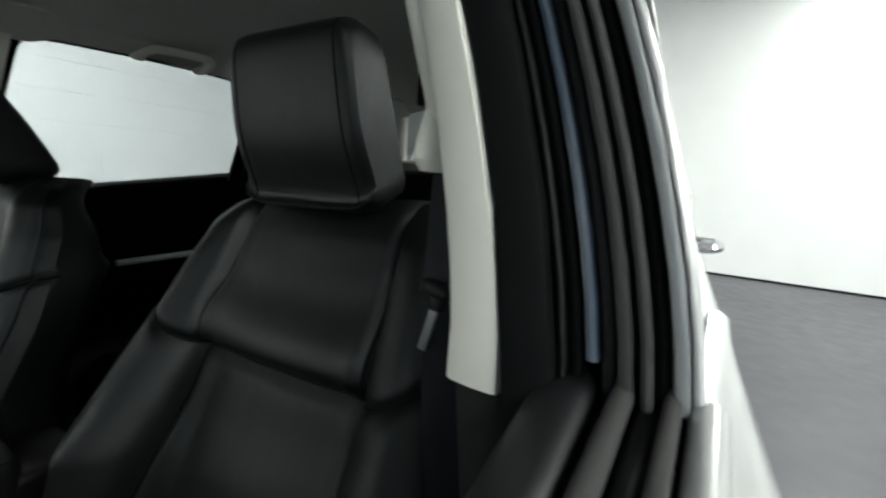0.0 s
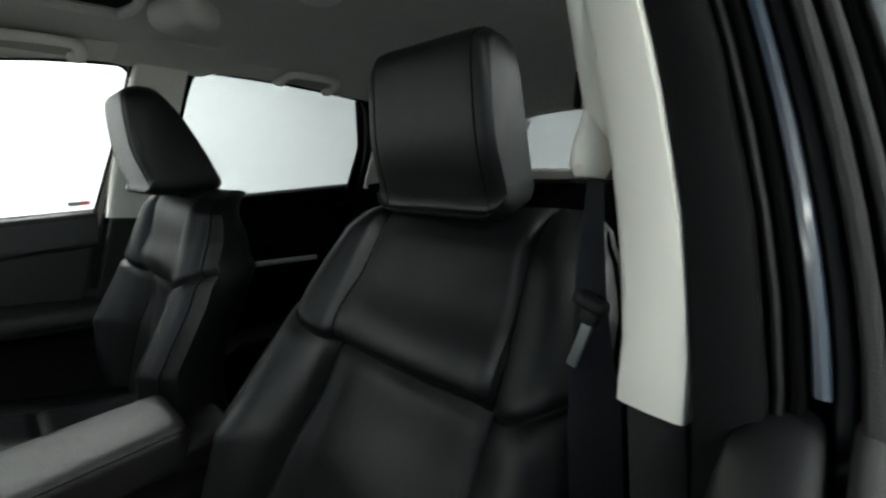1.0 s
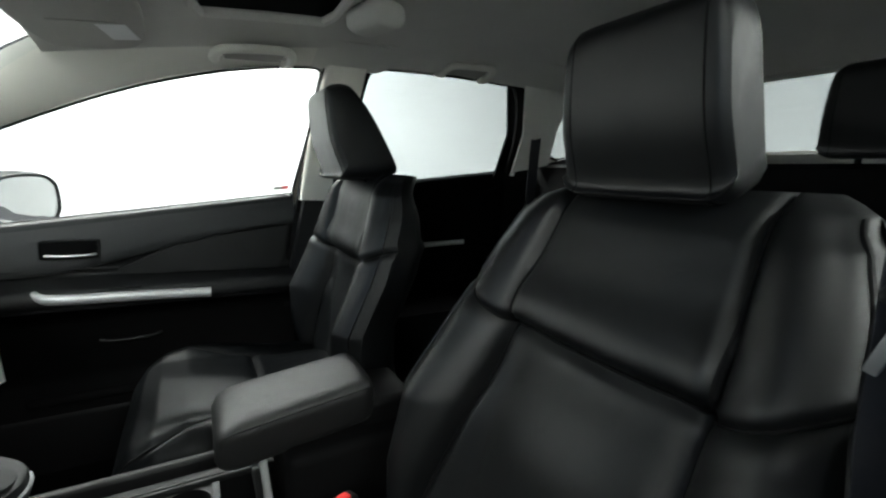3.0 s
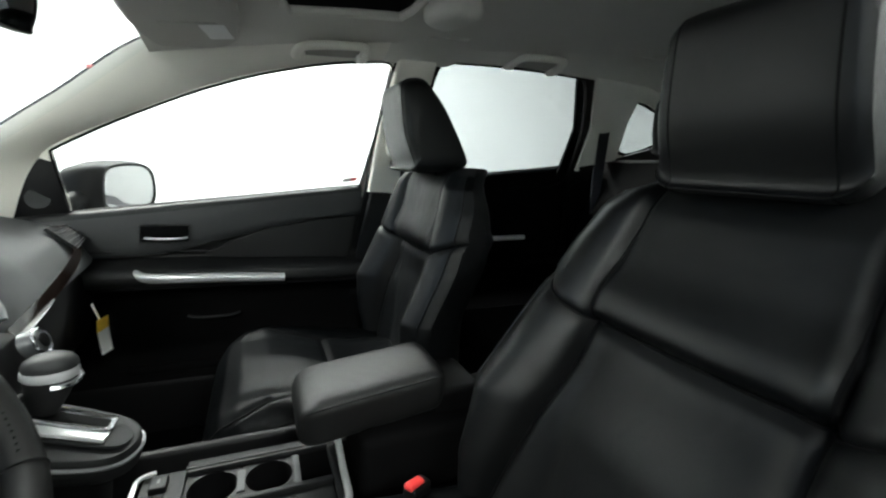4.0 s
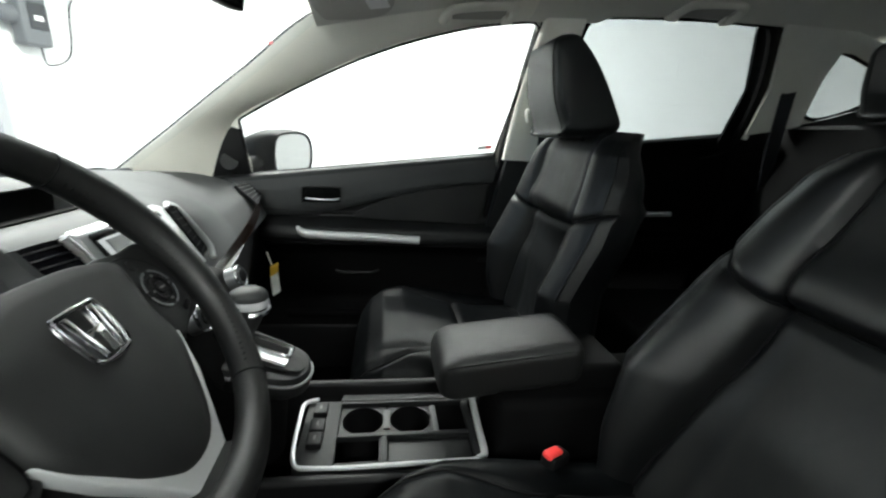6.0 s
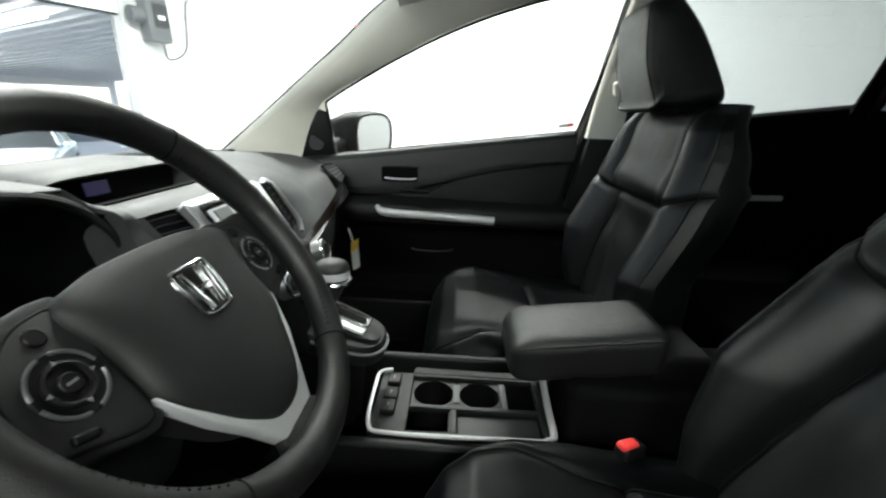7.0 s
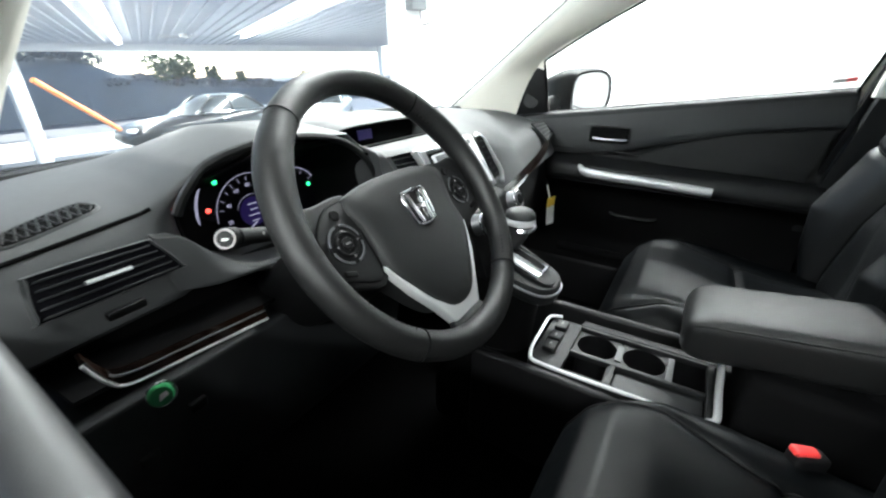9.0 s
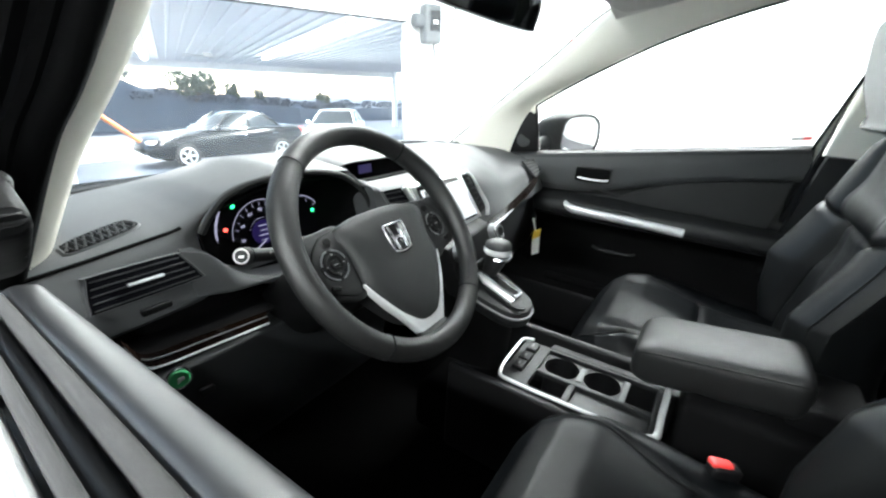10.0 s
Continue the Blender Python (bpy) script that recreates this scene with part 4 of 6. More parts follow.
# lower body in matte black, which paints in the shade under the pod
part("pod_base", loft([[Vector((q.x, q.y + 0.02, z if z < 0.7 else pod_z(q.y) - 0.036)) for p in pod_out for q in [pod_mid + (p - pod_mid) * k]] for k, z in ((0.70, 0.60), (0.78, 0.68), (0.82, 0.75))]), "matte", gs)
part("pod_trim", tube([Vector((q.x, q.y, pod_z(q.y) - 0.012)) for p in pod_out[:22] for q in [pod_mid + (p - pod_mid) * 1.02]], 0.0030, 8), "satin", gs, "satin silver line round the pod")
gate = [(-0.018, 0.385), (0.028, 0.382), (0.062, 0.47), (0.050, 0.525), (0.0, 0.525), (-0.018, 0.46)]
gpts = spline([(x, y, 0.790 + 0.35 * (y - 0.44)) for x, y in gate], 4, closed=True)
part("gate_plate", prism(gpts, (0, -0.001, 0.004), 0.0015), "plastic", gs, "dark grey gate plate")
slot = [Vector((0.008, 0.398, 0.7822)), Vector((0.030, 0.398, 0.7822)), Vector((0.042, 0.505, 0.8195)), Vector((0.014, 0.505, 0.8195))]
part("gate_slot", prism(slot, (0, -0.001, 0.0045)), "matte", gs)
gt = [slot[0].lerp(slot[1], -0.20), slot[1].lerp(slot[0], -0.20), slot[2].lerp(slot[3], -0.15), slot[3].lerp(slot[2], -0.15)]
gt_pts = [p for i in range(4) for p in [gt[i].lerp(gt[(i + 1) % 4], f) for f in (0.05, 0.1, 0.3, 0.5, 0.7, 0.9, 0.95)]]
part("gate_trim", tube([p + Vector((0, 0, 0.0045)) for p in gt_pts], 0.0042, 8, closed=True, flat=0.6), "chrome", gs, "chrome gate surround")
part("side_plate", prism([Vector((-0.017, 0.400, 0.7815)), Vector((0.001, 0.398, 0.781)), Vector((0.006, 0.50, 0.8165)), Vector((-0.014, 0.47, 0.806))], (0, -0.001, 0.0045), 0.001), "silver", gs, "satin silver plate")
part("lever", tube([(0.028, 0.488, 0.795), (0.033, 0.478, 0.830)], [0.010, 0.010], 12), "chrome", gs)
def knob_rings(rows):
    return loft([[Vector((0.034 + r * math.cos(a), yc + r * 1.22 * math.sin(a), z)) for a in np.linspace(0, 2 * math.pi, 29)[:-1]] for r, yc, z in rows])


kb = part("knob", knob_rings(((0.012, 0.482, 0.7960), (0.0155, 0.476, 0.8160), (0.0195, 0.470, 0.8360), (0.0225, 0.466, 0.8540), (0.0240, 0.464, 0.8660), (0.0225, 0.463, 0.8740))), "hub", gs)
part("knob_face", tube([Vector((0.034 + 0.0246 * math.cos(a), 0.464 + 0.030 * math.sin(a), 0.8620 - 0.006 * math.cos(a + 2.2))) for a in np.linspace(-2.9, -1.0, 16)], 0.0050, 8, flat=0.8), "chrome", kb, "chrome knob button")
part("knob_band", knob_rings(((0.0232, 0.464, 0.8620), (0.0256, 0.464, 0.8660), (0.0258, 0.464, 0.8720), (0.0250, 0.4635, 0.8760))), "spoke_silver", kb, "satin silver band under the knob top")
part("knob_top", knob_rings(((0.0246, 0.4635, 0.8750), (0.0250, 0.463, 0.8800), (0.0232, 0.463, 0.8870), (0.0185, 0.462, 0.8920), (0.0110, 0.461, 0.8955), (0.0040, 0.461, 0.8965))), "board", kb, "grey leather knob top")

# ---- centre console ----
con = thing("centre_console", "black centre console with cup holders and silver rim", "console")
CX0, CX1, CY0, CY1, CZ = -0.105, 0.068, 0.085, 0.385, 0.668
part("body_side", box((CX0 - 0.010, 0.17, 0.55), (0.02, 0.62, 0.22), 0.008), "black", con)
part("body_side", box((CX1 + 0.030, 0.17, 0.56), (0.02, 0.62, 0.24), 0.008), "black", con)
part("tunnel", box((-0.01, 0.2, 0.49), (0.20, 0.75, 0.12), 0.02), "carpet", con)
outl = spline([(CX0, CY0 + 0.012, CZ), (CX0 - 0.002, 0.20, CZ), (CX0 + 0.004, 0.34, CZ - 0.006), (CX0 + 0.022, 0.378, CZ - 0.006), (0.02, CY1, CZ - 0.004), (0.048, CY1 - 0.004, CZ), (0.058, 0.36, CZ)], 6)
part("rim_trim", tube(outl, 0.0035, 8), "silver", con, "satin silver rim")
part("rim_trim", tube(spline([(CX0, CY0 + 0.012, CZ), (CX0 + 0.012, CY0 - 0.001, CZ + 0.001), (-0.04, CY0 - 0.002, CZ + 0.006), (0.03, CY0 - 0.004, CZ + 0.016)], 5), 0.006, 8), "silver", con, "satin silver rim")
# deck with real wells: strips round four openings
zt = CZ - 0.006
ydiv = 0.318


def deck(x0, x1, y0, y1, mat_="plastic", z=zt, h=0.012, nm="deck"):
    return part(nm, box(((x0 + x1) / 2, (y0 + y1) / 2, z - h / 2), (x1 - x0, y1 - y0, h), 0.002, seg=2), mat_, con)


deck(CX0 + 0.004, 0.060, ydiv, CY1 - 0.008, nm="switch_deck")
for x in (0.030, -0.013, -0.046):
    part("switch", box((x, 0.352, zt + 0.004), (0.030, 0.024, 0.012), 0.003), "black", con)
    part("switch_mark", box((x, 0.352, zt + 0.0105), (0.010, 0.003, 0.0008)), "stitchlight", con, smooth=False)
deck(0.052, CX1 + 0.012, CY0 - 0.06, ydiv, nm="side_ledge")
part("side_groove", box((0.062, 0.20, zt - 0.001), (0.010, 0.24, 0.006), 0.002), "black", con)
deck(CX0 + 0.003, CX0 + 0.014, CY0, ydiv)
deck(CX0 + 0.014, 0.052, CY0, CY0 + 0.012)
deck(-0.036, -0.027, CY0 + 0.012, ydiv)
deck(CX0 + 0.014, -0.036, 0.236, 0.246)
part("tray", box((-0.064, 0.167, zt - 0.012), (0.056, 0.136, 0.004), 0.001), "plastic", con, "dark rubber tray mat")
part("bin_floor", box((-0.064, 0.282, zt - 0.045), (0.056, 0.07, 0.004)), "black", con, smooth=False)
part("bin_wall", box((-0.064, 0.248, zt - 0.025), (0.056, 0.003, 0.04)), "black", con, smooth=False)


def holed_plate(x0, x1, y0, y1, holes, z, h):
    """A plate with round cup holes: fans of quads from each hole to its cell."""
    b = bmesh.new()
    n = 32
    for (cx, cy, r), (a0, a1) in holes:
        cell = []
        for k in range(n):
            a = 2 * math.pi * k / n + math.pi / 4
            dx, dy = math.cos(a), math.sin(a)
            t = min(((x1 - cx) if dx > 0 else (x0 - cx)) / dx if abs(dx) > 1e-6 else 9, ((a1 - cy) if dy > 0 else (a0 - cy)) / dy if abs(dy) > 1e-6 else 9)
            cell.append(((cx + r * dx, cy + r * dy), (cx + t * dx, cy + t * dy)))
        top = [[b.verts.new((*p, z)) for p in c] for c in cell]
        low = [b.verts.new((*c[0], z - h)) for c in cell]
        for k in range(n):
            j = (k + 1) % n
            b.faces.new((top[k][0], top[k][1], top[j][1], top[j][0]))
            b.faces.new((top[k][0], top[j][0], low[j], low[k]))
        b.faces.new(low)
    return b


part("cup_holder", holed_plate(-0.027, 0.052, 0.112, 0.318, [((0.0125, 0.278, 0.036), (0.236, 0.318)), ((0.0125, 0.195, 0.036), (0.146, 0.236))], zt - 0.008, 0.07), "black", con, "pair of round cup holders")
part("cup_divider", box((0.0125, 0.237, zt - 0.007), (0.05, 0.012, 0.004), 0.001), "pad", con)
part("cup_divider", box((0.0125, 0.152, zt - 0.007), (0.07, 0.010, 0.004), 0.001), "pad", con)
# box colour lowered to matte black to hold the shade behind the console
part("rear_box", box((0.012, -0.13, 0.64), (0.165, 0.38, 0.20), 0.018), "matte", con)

arm = thing("armrest", "padded black leather centre armrest with stitched edge", "armrest")
AP = []
for k in range(41):
    v = k / 40
    y = 0.153 - 0.253 * v
    e0 = math.sqrt(max(0, 1 - max(0, (0.16 - v) / 0.16) ** 2))
    e1 = math.sqrt(max(0, 1 - max(0, (v - 0.90) / 0.10) ** 2))
    s = 0.45 + 0.55 * min(e0, e1)
    hw = 0.078 * (0.78 + 0.22 * min(e0, e1))
    zc = 0.750 + 0.033 * v
    ring_ = []
    for i in range(48):
        a = 2 * math.pi * i / 48
        ca, sa = math.cos(a), math.sin(a)
        x = hw * math.copysign(abs(ca) ** 0.30, ca)
        top_ = 0.042 + 0.004 * (1 - (x / 0.078) ** 2)
        z = (top_ if sa > 0 else 0.037) * s * math.copysign(abs(sa) ** 0.42, sa)
        ring_.append(Vector((0.040 + x, y, zc + z)))
    AP.append(ring_)
part("cushion", loft(AP), "armpad", arm)
seamp = [r[4] + Vector((0.0006, 0, 0.0006)) for r in AP[2:-2]]
seamn = [r[20] + Vector((-0.0006, 0, 0.0006)) for r in AP[2:-2]]
part("seam", tube(seamn, 0.0016, 6), "stitch", arm)
part("seam", tube(seamp, 0.0016, 6), "stitch", arm)
part("hinge_base", box((0.030, -0.125, 0.745), (0.125, 0.10, 0.075), 0.012), "black", arm)

bk = thing("seat_belt_buckle", "red release button on a black belt buckle beside the driver's seat", "belt buckle")
part("housing", box((-0.156, 0.000, 0.684), (0.024, 0.042, 0.07), 0.006, (8, 0, 30)), "black", bk)
part("release_button", box((-0.157, 0.003, 0.7195), (0.016, 0.032, 0.010), 0.004, (10, 0, 30)), "red", bk, "bright red release button")

# ---- body shell, pillars, glass ----
shell = thing("car_body", "silver car body with beige pillar trim and black door seals", "car")


def sx(z):
    """Half width of the glass line at a height."""
    return 0.748 - 0.28 * max(0.0, z - 1.02)


def sill(y):
    return 1.085 - 0.135 * y


def ext(z):
    """Half width of the painted body side at a height."""
    return tab(z, (0.35, 0.6, 0.75, 0.86, 0.95, 1.05, 1.14, 1.22, 1.26, 1.34, 1.43, 1.52, 1.64), (0.88, 0.895, 0.892, 0.874, 0.846, 0.810, 0.778, 0.742, 0.728, 0.695, 0.662, 0.630, 0.575))


def rounded(pts, times=3):
    """An outline with its corners cut ever finer."""
    for _ in range(times):
        out = []
        for (y0, z0), (y1, z1) in zip(pts, pts[1:] + pts[:1]):
            out += [(y0 * 0.75 + y1 * 0.25, z0 * 0.75 + z1 * 0.25), (y0 * 0.25 + y1 * 0.75, z0 * 0.25 + z1 * 0.75)]
        pts = out
    return pts


WIN_F = rounded([(0.65, 0.93), (0.655, 1.000), (0.672, 1.152), (0.664, 1.162), (0.50, 1.256), (0.28, 1.362), (0.05, 1.436), (-0.125, 1.466), (-0.165, 1.468), (-0.172, 1.43), (-0.135, 1.264), (-0.100, 1.105), (-0.09, 1.05)])
WIN_R = rounded([(-0.245, 1.05), (-0.255, 1.125), (-0.300, 1.44), (-0.315, 1.490), (-0.37, 1.499), (-0.60, 1.515), (-0.84, 1.520), (-0.89, 1.515), (-0.937, 1.36), (-0.928, 1.212), (-0.925, 1.13)])
WIN_Q = rounded([(-1.130, 1.255), (-1.126, 1.40), (-1.135, 1.478), (-1.20, 1.472), (-1.37, 1.42), (-1.36, 1.328)])


def side_pts(pts, s, inset=0.0):
    return [Vector((s * (sx(z) - inset), y, z)) for y, z in pts]


def frame_ring(pts, s, inset, r, material, name, parent, label=""):
    b = tube([p for p in side_pts(pts, s, inset)], r, 8, closed=True)
    return part(name, b, material, parent, label)


def fill_between(A, B, thick, material, name, parent, s, inset, n=1, label="", bulge=0.0):
    """A trim panel between two outlines of (y, z) with equal counts."""
    rows = []
    K = 7
    for k in range(K):
        t = k / (K - 1)
        row = []
        for (y0, z0), (y1, z1) in zip(A, B):
            y, z = y0 + (y1 - y0) * t, z0 + (z1 - z0) * t
            row.append(Vector((s * (sx(z) - inset - bulge * math.sin(math.pi * t)), y, z)))
        rows.append(row)
    return part(name, sheet(rows, thick), material, parent, label)


for s in (1, -1):
    # window frames: black seals
    if s > 0:
        frame_ring(WIN_F, s, 0.012, 0.0032, "matte", "window_seal", shell)
    frame_ring(WIN_R, s, 0.012, 0.0040, "matte", "window_seal", shell)
    frame_ring(WIN_Q, s, 0.010, 0.006, "rubber", "window_seal", shell)
    if s > 0:
        g = part("window_glass", prism(side_pts(WIN_F, s, -0.004), (0.004, 0, 0)), "glass", shell, "clear front door glass", smooth=False)
        g.visible_shadow = False
    for W in (WIN_R, WIN_Q):
        g = part("window_glass", prism(side_pts(W, s, -0.004), (0.004 * s, 0, 0)), "tint", shell, "tinted rear glass", smooth=False)
        g.visible_shadow = False
    # door frame bands outside the seals
    for W, mtl in ((WIN_F, "beige"), (WIN_R, "matte"), (WIN_Q, "headliner")):
        if s < 0:
            continue
        cy = sum(p[0] for p in W) / len(W)
        cz = sum(p[1] for p in W) / len(W)
        far = []
        for y, z in W:
            d = math.hypot(y - cy, z - cz)
            far.append((y + (y - cy) / d * 0.05, z + (z - cz) / d * 0.05))
        ringA, ringB = side_pts(W, s, 0.008), side_pts(far, s, 0.004)
        part("window_band", loft([ringA, ringB, [p + Vector((s * 0.01, 0, 0)) for p in ringB], [p + Vector((s * 0.01, 0, 0)) for p in ringA], ringA], caps=False), mtl, shell)
    # pillar trims
    A = spline([(0, 0.770, 0.985), (0, 0.690, 1.155), (0, 0.50, 1.263), (0, 0.28, 1.369), (0, 0.05, 1.443), (0, -0.135, 1.474)], 6)
    xa = [0.735, 0.712, 0.682, 0.652, 0.632, 0.622]
    B = spline([(0, 0.990, 0.998), (0, 0.835, 1.120), (0, 0.62, 1.290), (0, 0.41, 1.440), (0, 0.15, 1.478), (0, -0.135, 1.515)], 6)
    xb = [0.660, 0.645, 0.620, 0.575, 0.545, 0.520]
    rows = []
    for k in range(7):
        t = k / 6
        row = []
        for i, (p, q) in enumerate(zip(A, B)):
            f = i / 6
            x = np.interp(f, range(6), xa) * (1 - t) + np.interp(f, range(6), xb) * t - 0.014 * math.sin(math.pi * t)
            row.append(Vector((s * x, p.y + (q.y - p.y) * t, p.z + (q.z - p.z) * t)))
        rows.append(row)
    if s < 0:
        E0 = spline([(-0.616, 0.82, 0.965), (-0.590, 0.70, 1.108), (-0.560, 0.60, 1.217), (-0.505, 0.41, 1.440), (-0.50, 0.15, 1.478), (-0.50, -0.135, 1.515)], 6)
        E1 = spline([(-0.655, 0.745, 0.96), (-0.631, 0.60, 1.132), (-0.613, 0.53, 1.206), (-0.570, 0.34, 1.415), (-0.585, 0.05, 1.470), (-0.60, -0.135, 1.480)], 6)
        rows = [[p.lerp(q, k / 6) + Vector((0.3, -0.9, -0.2)) * 0.012 * math.sin(math.pi * k / 6) for p, q in zip(E0, E1)] for k in range(7)]
        part("door_frame_front", tube([p + Vector((-0.016, -0.012, 0.0)) for p in E1[:20]], 0.017, 10), "matte", shell)
        part("door_frame_lip", tube([p + Vector((-0.034, -0.020, 0.002)) for p in E1[:20]], 0.009, 8), "matte", shell)
        part("door_frame_outer", tube([p + Vector((-0.055, -0.010, 0.004)) for p in E1[:20]], 0.018, 8), "matte", shell)
    if s > 0:
        part("windscreen_seal", tube([p + Vector((0.004, 0.004, 0.0)) for p in rows[-1][:20]], 0.0042, 8), "matte", shell, "thin black windscreen seal")
    part("a_pillar_trim", sheet(rows, 0.008), "beige", shell, "beige windscreen pillar trim")
    # roof rail above rear doors to the back
    A = [(-0.135, 1.474), (-0.33, 1.487), (-0.37, 1.506), (-0.60, 1.524), (-0.90, 1.528), (-1.10, 1.52), (-1.40, 1.52), (-1.80, 1.55)]
    rows = []
    for k in range(6):
        t = k / 5
        rows.append([Vector((s * (sx(z) - 0.012 - (0.13 if i < 5 else 0.14) * t), y, z + (0.045 + 0.03 * smooth01((-y - 0.6) / 0.6)) * math.sin(t * 1.5))) for i, (y, z) in enumerate(A)])
    part("roof_rail_trim", sheet(rows, 0.008), "headliner", shell)
    # rear quarter panel around the small window
    fill_between([(-0.945, 1.215), (-0.955, 1.36), (-0.91, 1.528), (-1.145, 1.528), (-1.45, 1.47)], [(-1.125, 1.255), (-1.122, 1.40), (-1.14, 1.476), (-1.20, 1.476), (-1.365, 1.42)], 0.01, "headliner", "c_pillar_trim", shell, s, 0.02, bulge=0.01)
    fill_between([(-1.12, 1.255), (-1.355, 1.328), (-1.37, 1.42), (-1.45, 1.47)], [(-1.12, 0.80), (-1.60, 0.80), (-1.78, 1.20), (-1.75, 1.44)], 0.01, "plastic", "quarter_trim", shell, s, 0.02)
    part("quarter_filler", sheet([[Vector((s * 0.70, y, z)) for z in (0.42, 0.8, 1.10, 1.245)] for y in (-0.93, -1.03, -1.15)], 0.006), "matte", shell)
    part("c_pillar_edge", tube([(s * 0.650, -0.965, 1.50), (s * 0.680, -0.98, 1.38), (s * 0.695, -0.965, 1.20)], 0.013, 10, flat=0.7), "headliner", shell)
    part("seat_belt", sheet([[Vector((s * 0.62, -0.995, 1.42)), Vector((s * 0.63, -0.995, 1.15)), Vector((s * 0.62, -1.02, 0.8))], [Vector((s * 0.615, -1.04, 1.42)), Vector((s * 0.625, -1.04, 1.15)), Vector((s * 0.615, -1.065, 0.8))]], 0.003), "belt", shell)

# b pillars: driver's one stands close to the camera, built in layers
for s in (1, -1):
    lean = lambda z: -0.122 - 0.16 * (z - 1.085)

    def col(x0, x1, z0, z1, yo, depth, material, name, label="", n=14, skew=0.0):
        """A layer of the pillar: x0..x1 at the sill, facing ahead, leaning and curving inwards."""
        rings = []
        for z in np.linspace(z0, z1, n):
            dz = z - 1.085
            k = -0.17 * dz - (0.36 if s < 0 else 0.05) * dz * abs(dz) + 0.006 * math.sin(math.pi * min(1.0, max(0.0, dz / 0.27)) ** 0.6)
            y = lean(z) + yo
            a, b_ = s * (x0 + k), s * (x1 + k)
            m = (a + b_) / 2
            w = skew * (0.35 + 0.65 * math.sin(math.pi * min(1.0, max(0.0, (z - 1.087) / 0.42))))
            rings.append([Vector((a, y - 0.005, z)), Vector((a * 0.95 + b_ * 0.05, y, z)), Vector((a * 0.85 + b_ * 0.15, y + 0.0012 + 0.15 * w, z)), Vector((m, y + 0.002 + 0.5 * w, z)), Vector((a * 0.15 + b_ * 0.85, y + 0.0012 + 0.85 * w, z)), Vector((a * 0.05 + b_ * 0.95, y + 0.95 * w, z)), Vector((b_, y - 0.005 + w, z)), Vector((b_, y - depth, z)), Vector((a, y - depth, z))])
        return part(name, loft(rings), material, shell, label)

    col(0.645 if s < 0 else 0.664, 0.680, 1.087, 1.49, 0.0, 0.11, "beige", "b_pillar_trim", "beige door pillar trim", skew=0.014)
    col(0.650, 0.680, 0.45, 1.085, -0.004, 0.11, "plastic", "b_pillar_lower")
    col(0.680, 0.708, 0.50, 1.49, 0.010, 0.08, "rubber", "door_seal", "black rubber door seal")
    col(0.681, 0.757, 1.00, 1.485, -0.030, 0.03, "matte", "pillar_core")
    col(0.709, 0.7135, 1.00, 1.49, 0.003, 0.09, "black", "door_frame_inner")
    col(0.7145, 0.7205, 1.00, 1.49, 0.000, 0.09, "matte", "frame_groove")
    col(0.7215, 0.7280, 1.115, 1.48, 0.002, 0.09, "channel", "channel_strip", "channel strip with a blue-grey reflection put into its colour")
    col(0.7285, 0.7355, 1.06, 1.48, -0.003, 0.09, "black", "glass_channel")
    col(0.7365, 0.7432, 1.10, 1.48, 0.006, 0.10, "flock", "run_channel", "grey felt window channel")
    col(0.7440, 0.7452, 1.10, 1.48, 0.001, 0.10, "matte", "channel_gap")
    col(0.7460, 0.7512, 1.10, 1.48, 0.005, 0.10, "flock", "run_channel", "grey felt window channel")
    col(0.7522, 0.7580, 1.06, 1.48, -0.004, 0.10, "matte", "channel_gap")
    # grey and silver stand for the white wall reflected in the glossy cover
    col(0.7590, 0.7660, 1.10, 1.49, 0.0, 0.13, "satin", "pillar_edge", "pillar edge with the wall's reflection in its grey")
    col(0.7665, 0.7720, 1.10, 1.49, -0.004, 0.13, "paint", "pillar_cover", "pale pillar cover with the wall's reflection in its colour")

# belt guide on the driver's pillar
bg = thing("seat_belt", "dark blue-black seat belt hanging from a beige pillar guide", "seat belt")
part("guide_cover", box((-0.597, -0.188, 1.285), (0.030, 0.046, 0.110), 0.012, (-12, 10, 0), 4), "beige", bg, "beige belt height adjuster")
part("guide_loop", loft([[Vector((-0.595 + rx * math.cos(a), -0.186 + ry * math.sin(a), z)) for a in np.linspace(0, 2 * math.pi, 21)[:-1]] for rx, ry, z in ((0.006, 0.010, 1.252), (0.009, 0.014, 1.240), (0.0125, 0.019, 1.224), (0.0125, 0.021, 1.212), (0.008, 0.016, 1.204))]), "beige", bg)
web = spline([(-0.597, -0.190, 1.212), (-0.600, -0.188, 1.16), (-0.604, -0.185, 1.12), (-0.614, -0.186, 1.035), (-0.626, -0.186, 0.92), (-0.634, -0.180, 0.75), (-0.62, -0.12, 0.55)], 6)
part("webbing", sheet([[p + Vector((0.017 * k * f, 0.009 * k * f, 0)) for p in web for f in [tab(p.z, (0.75, 1.03, 1.12, 1.21), (1.0, 0.95, 0.55, 0.25))]] for k in (-1, -0.3, 0.3, 1)], 0.0025), "belt", bg)
tg = part("tongue", box((-0.607, -0.178, 1.120), (0.025, 0.014, 0.012), 0.005, (0, -18, 0)), "plastic", bg)
part("tongue_grip", box((-0.608, -0.177, 1.112), (0.014, 0.010, 0.016), 0.004, (0, -16, 0)), "plastic", tg)
part("tongue_plate", box((-0.6035, -0.174, 1.092), (0.0075, 0.0030, 0.036), 0.001, (0, -16, 0)), "satin", tg, "metal latch plate")
part("guide_slit", box((-0.584, -0.180, 1.262), (0.004, 0.006, 0.024), 0.001), "matte", bg)
pb = thing("seat_belt", "black seat belt with beige guide behind the passenger seat", "seat belt")
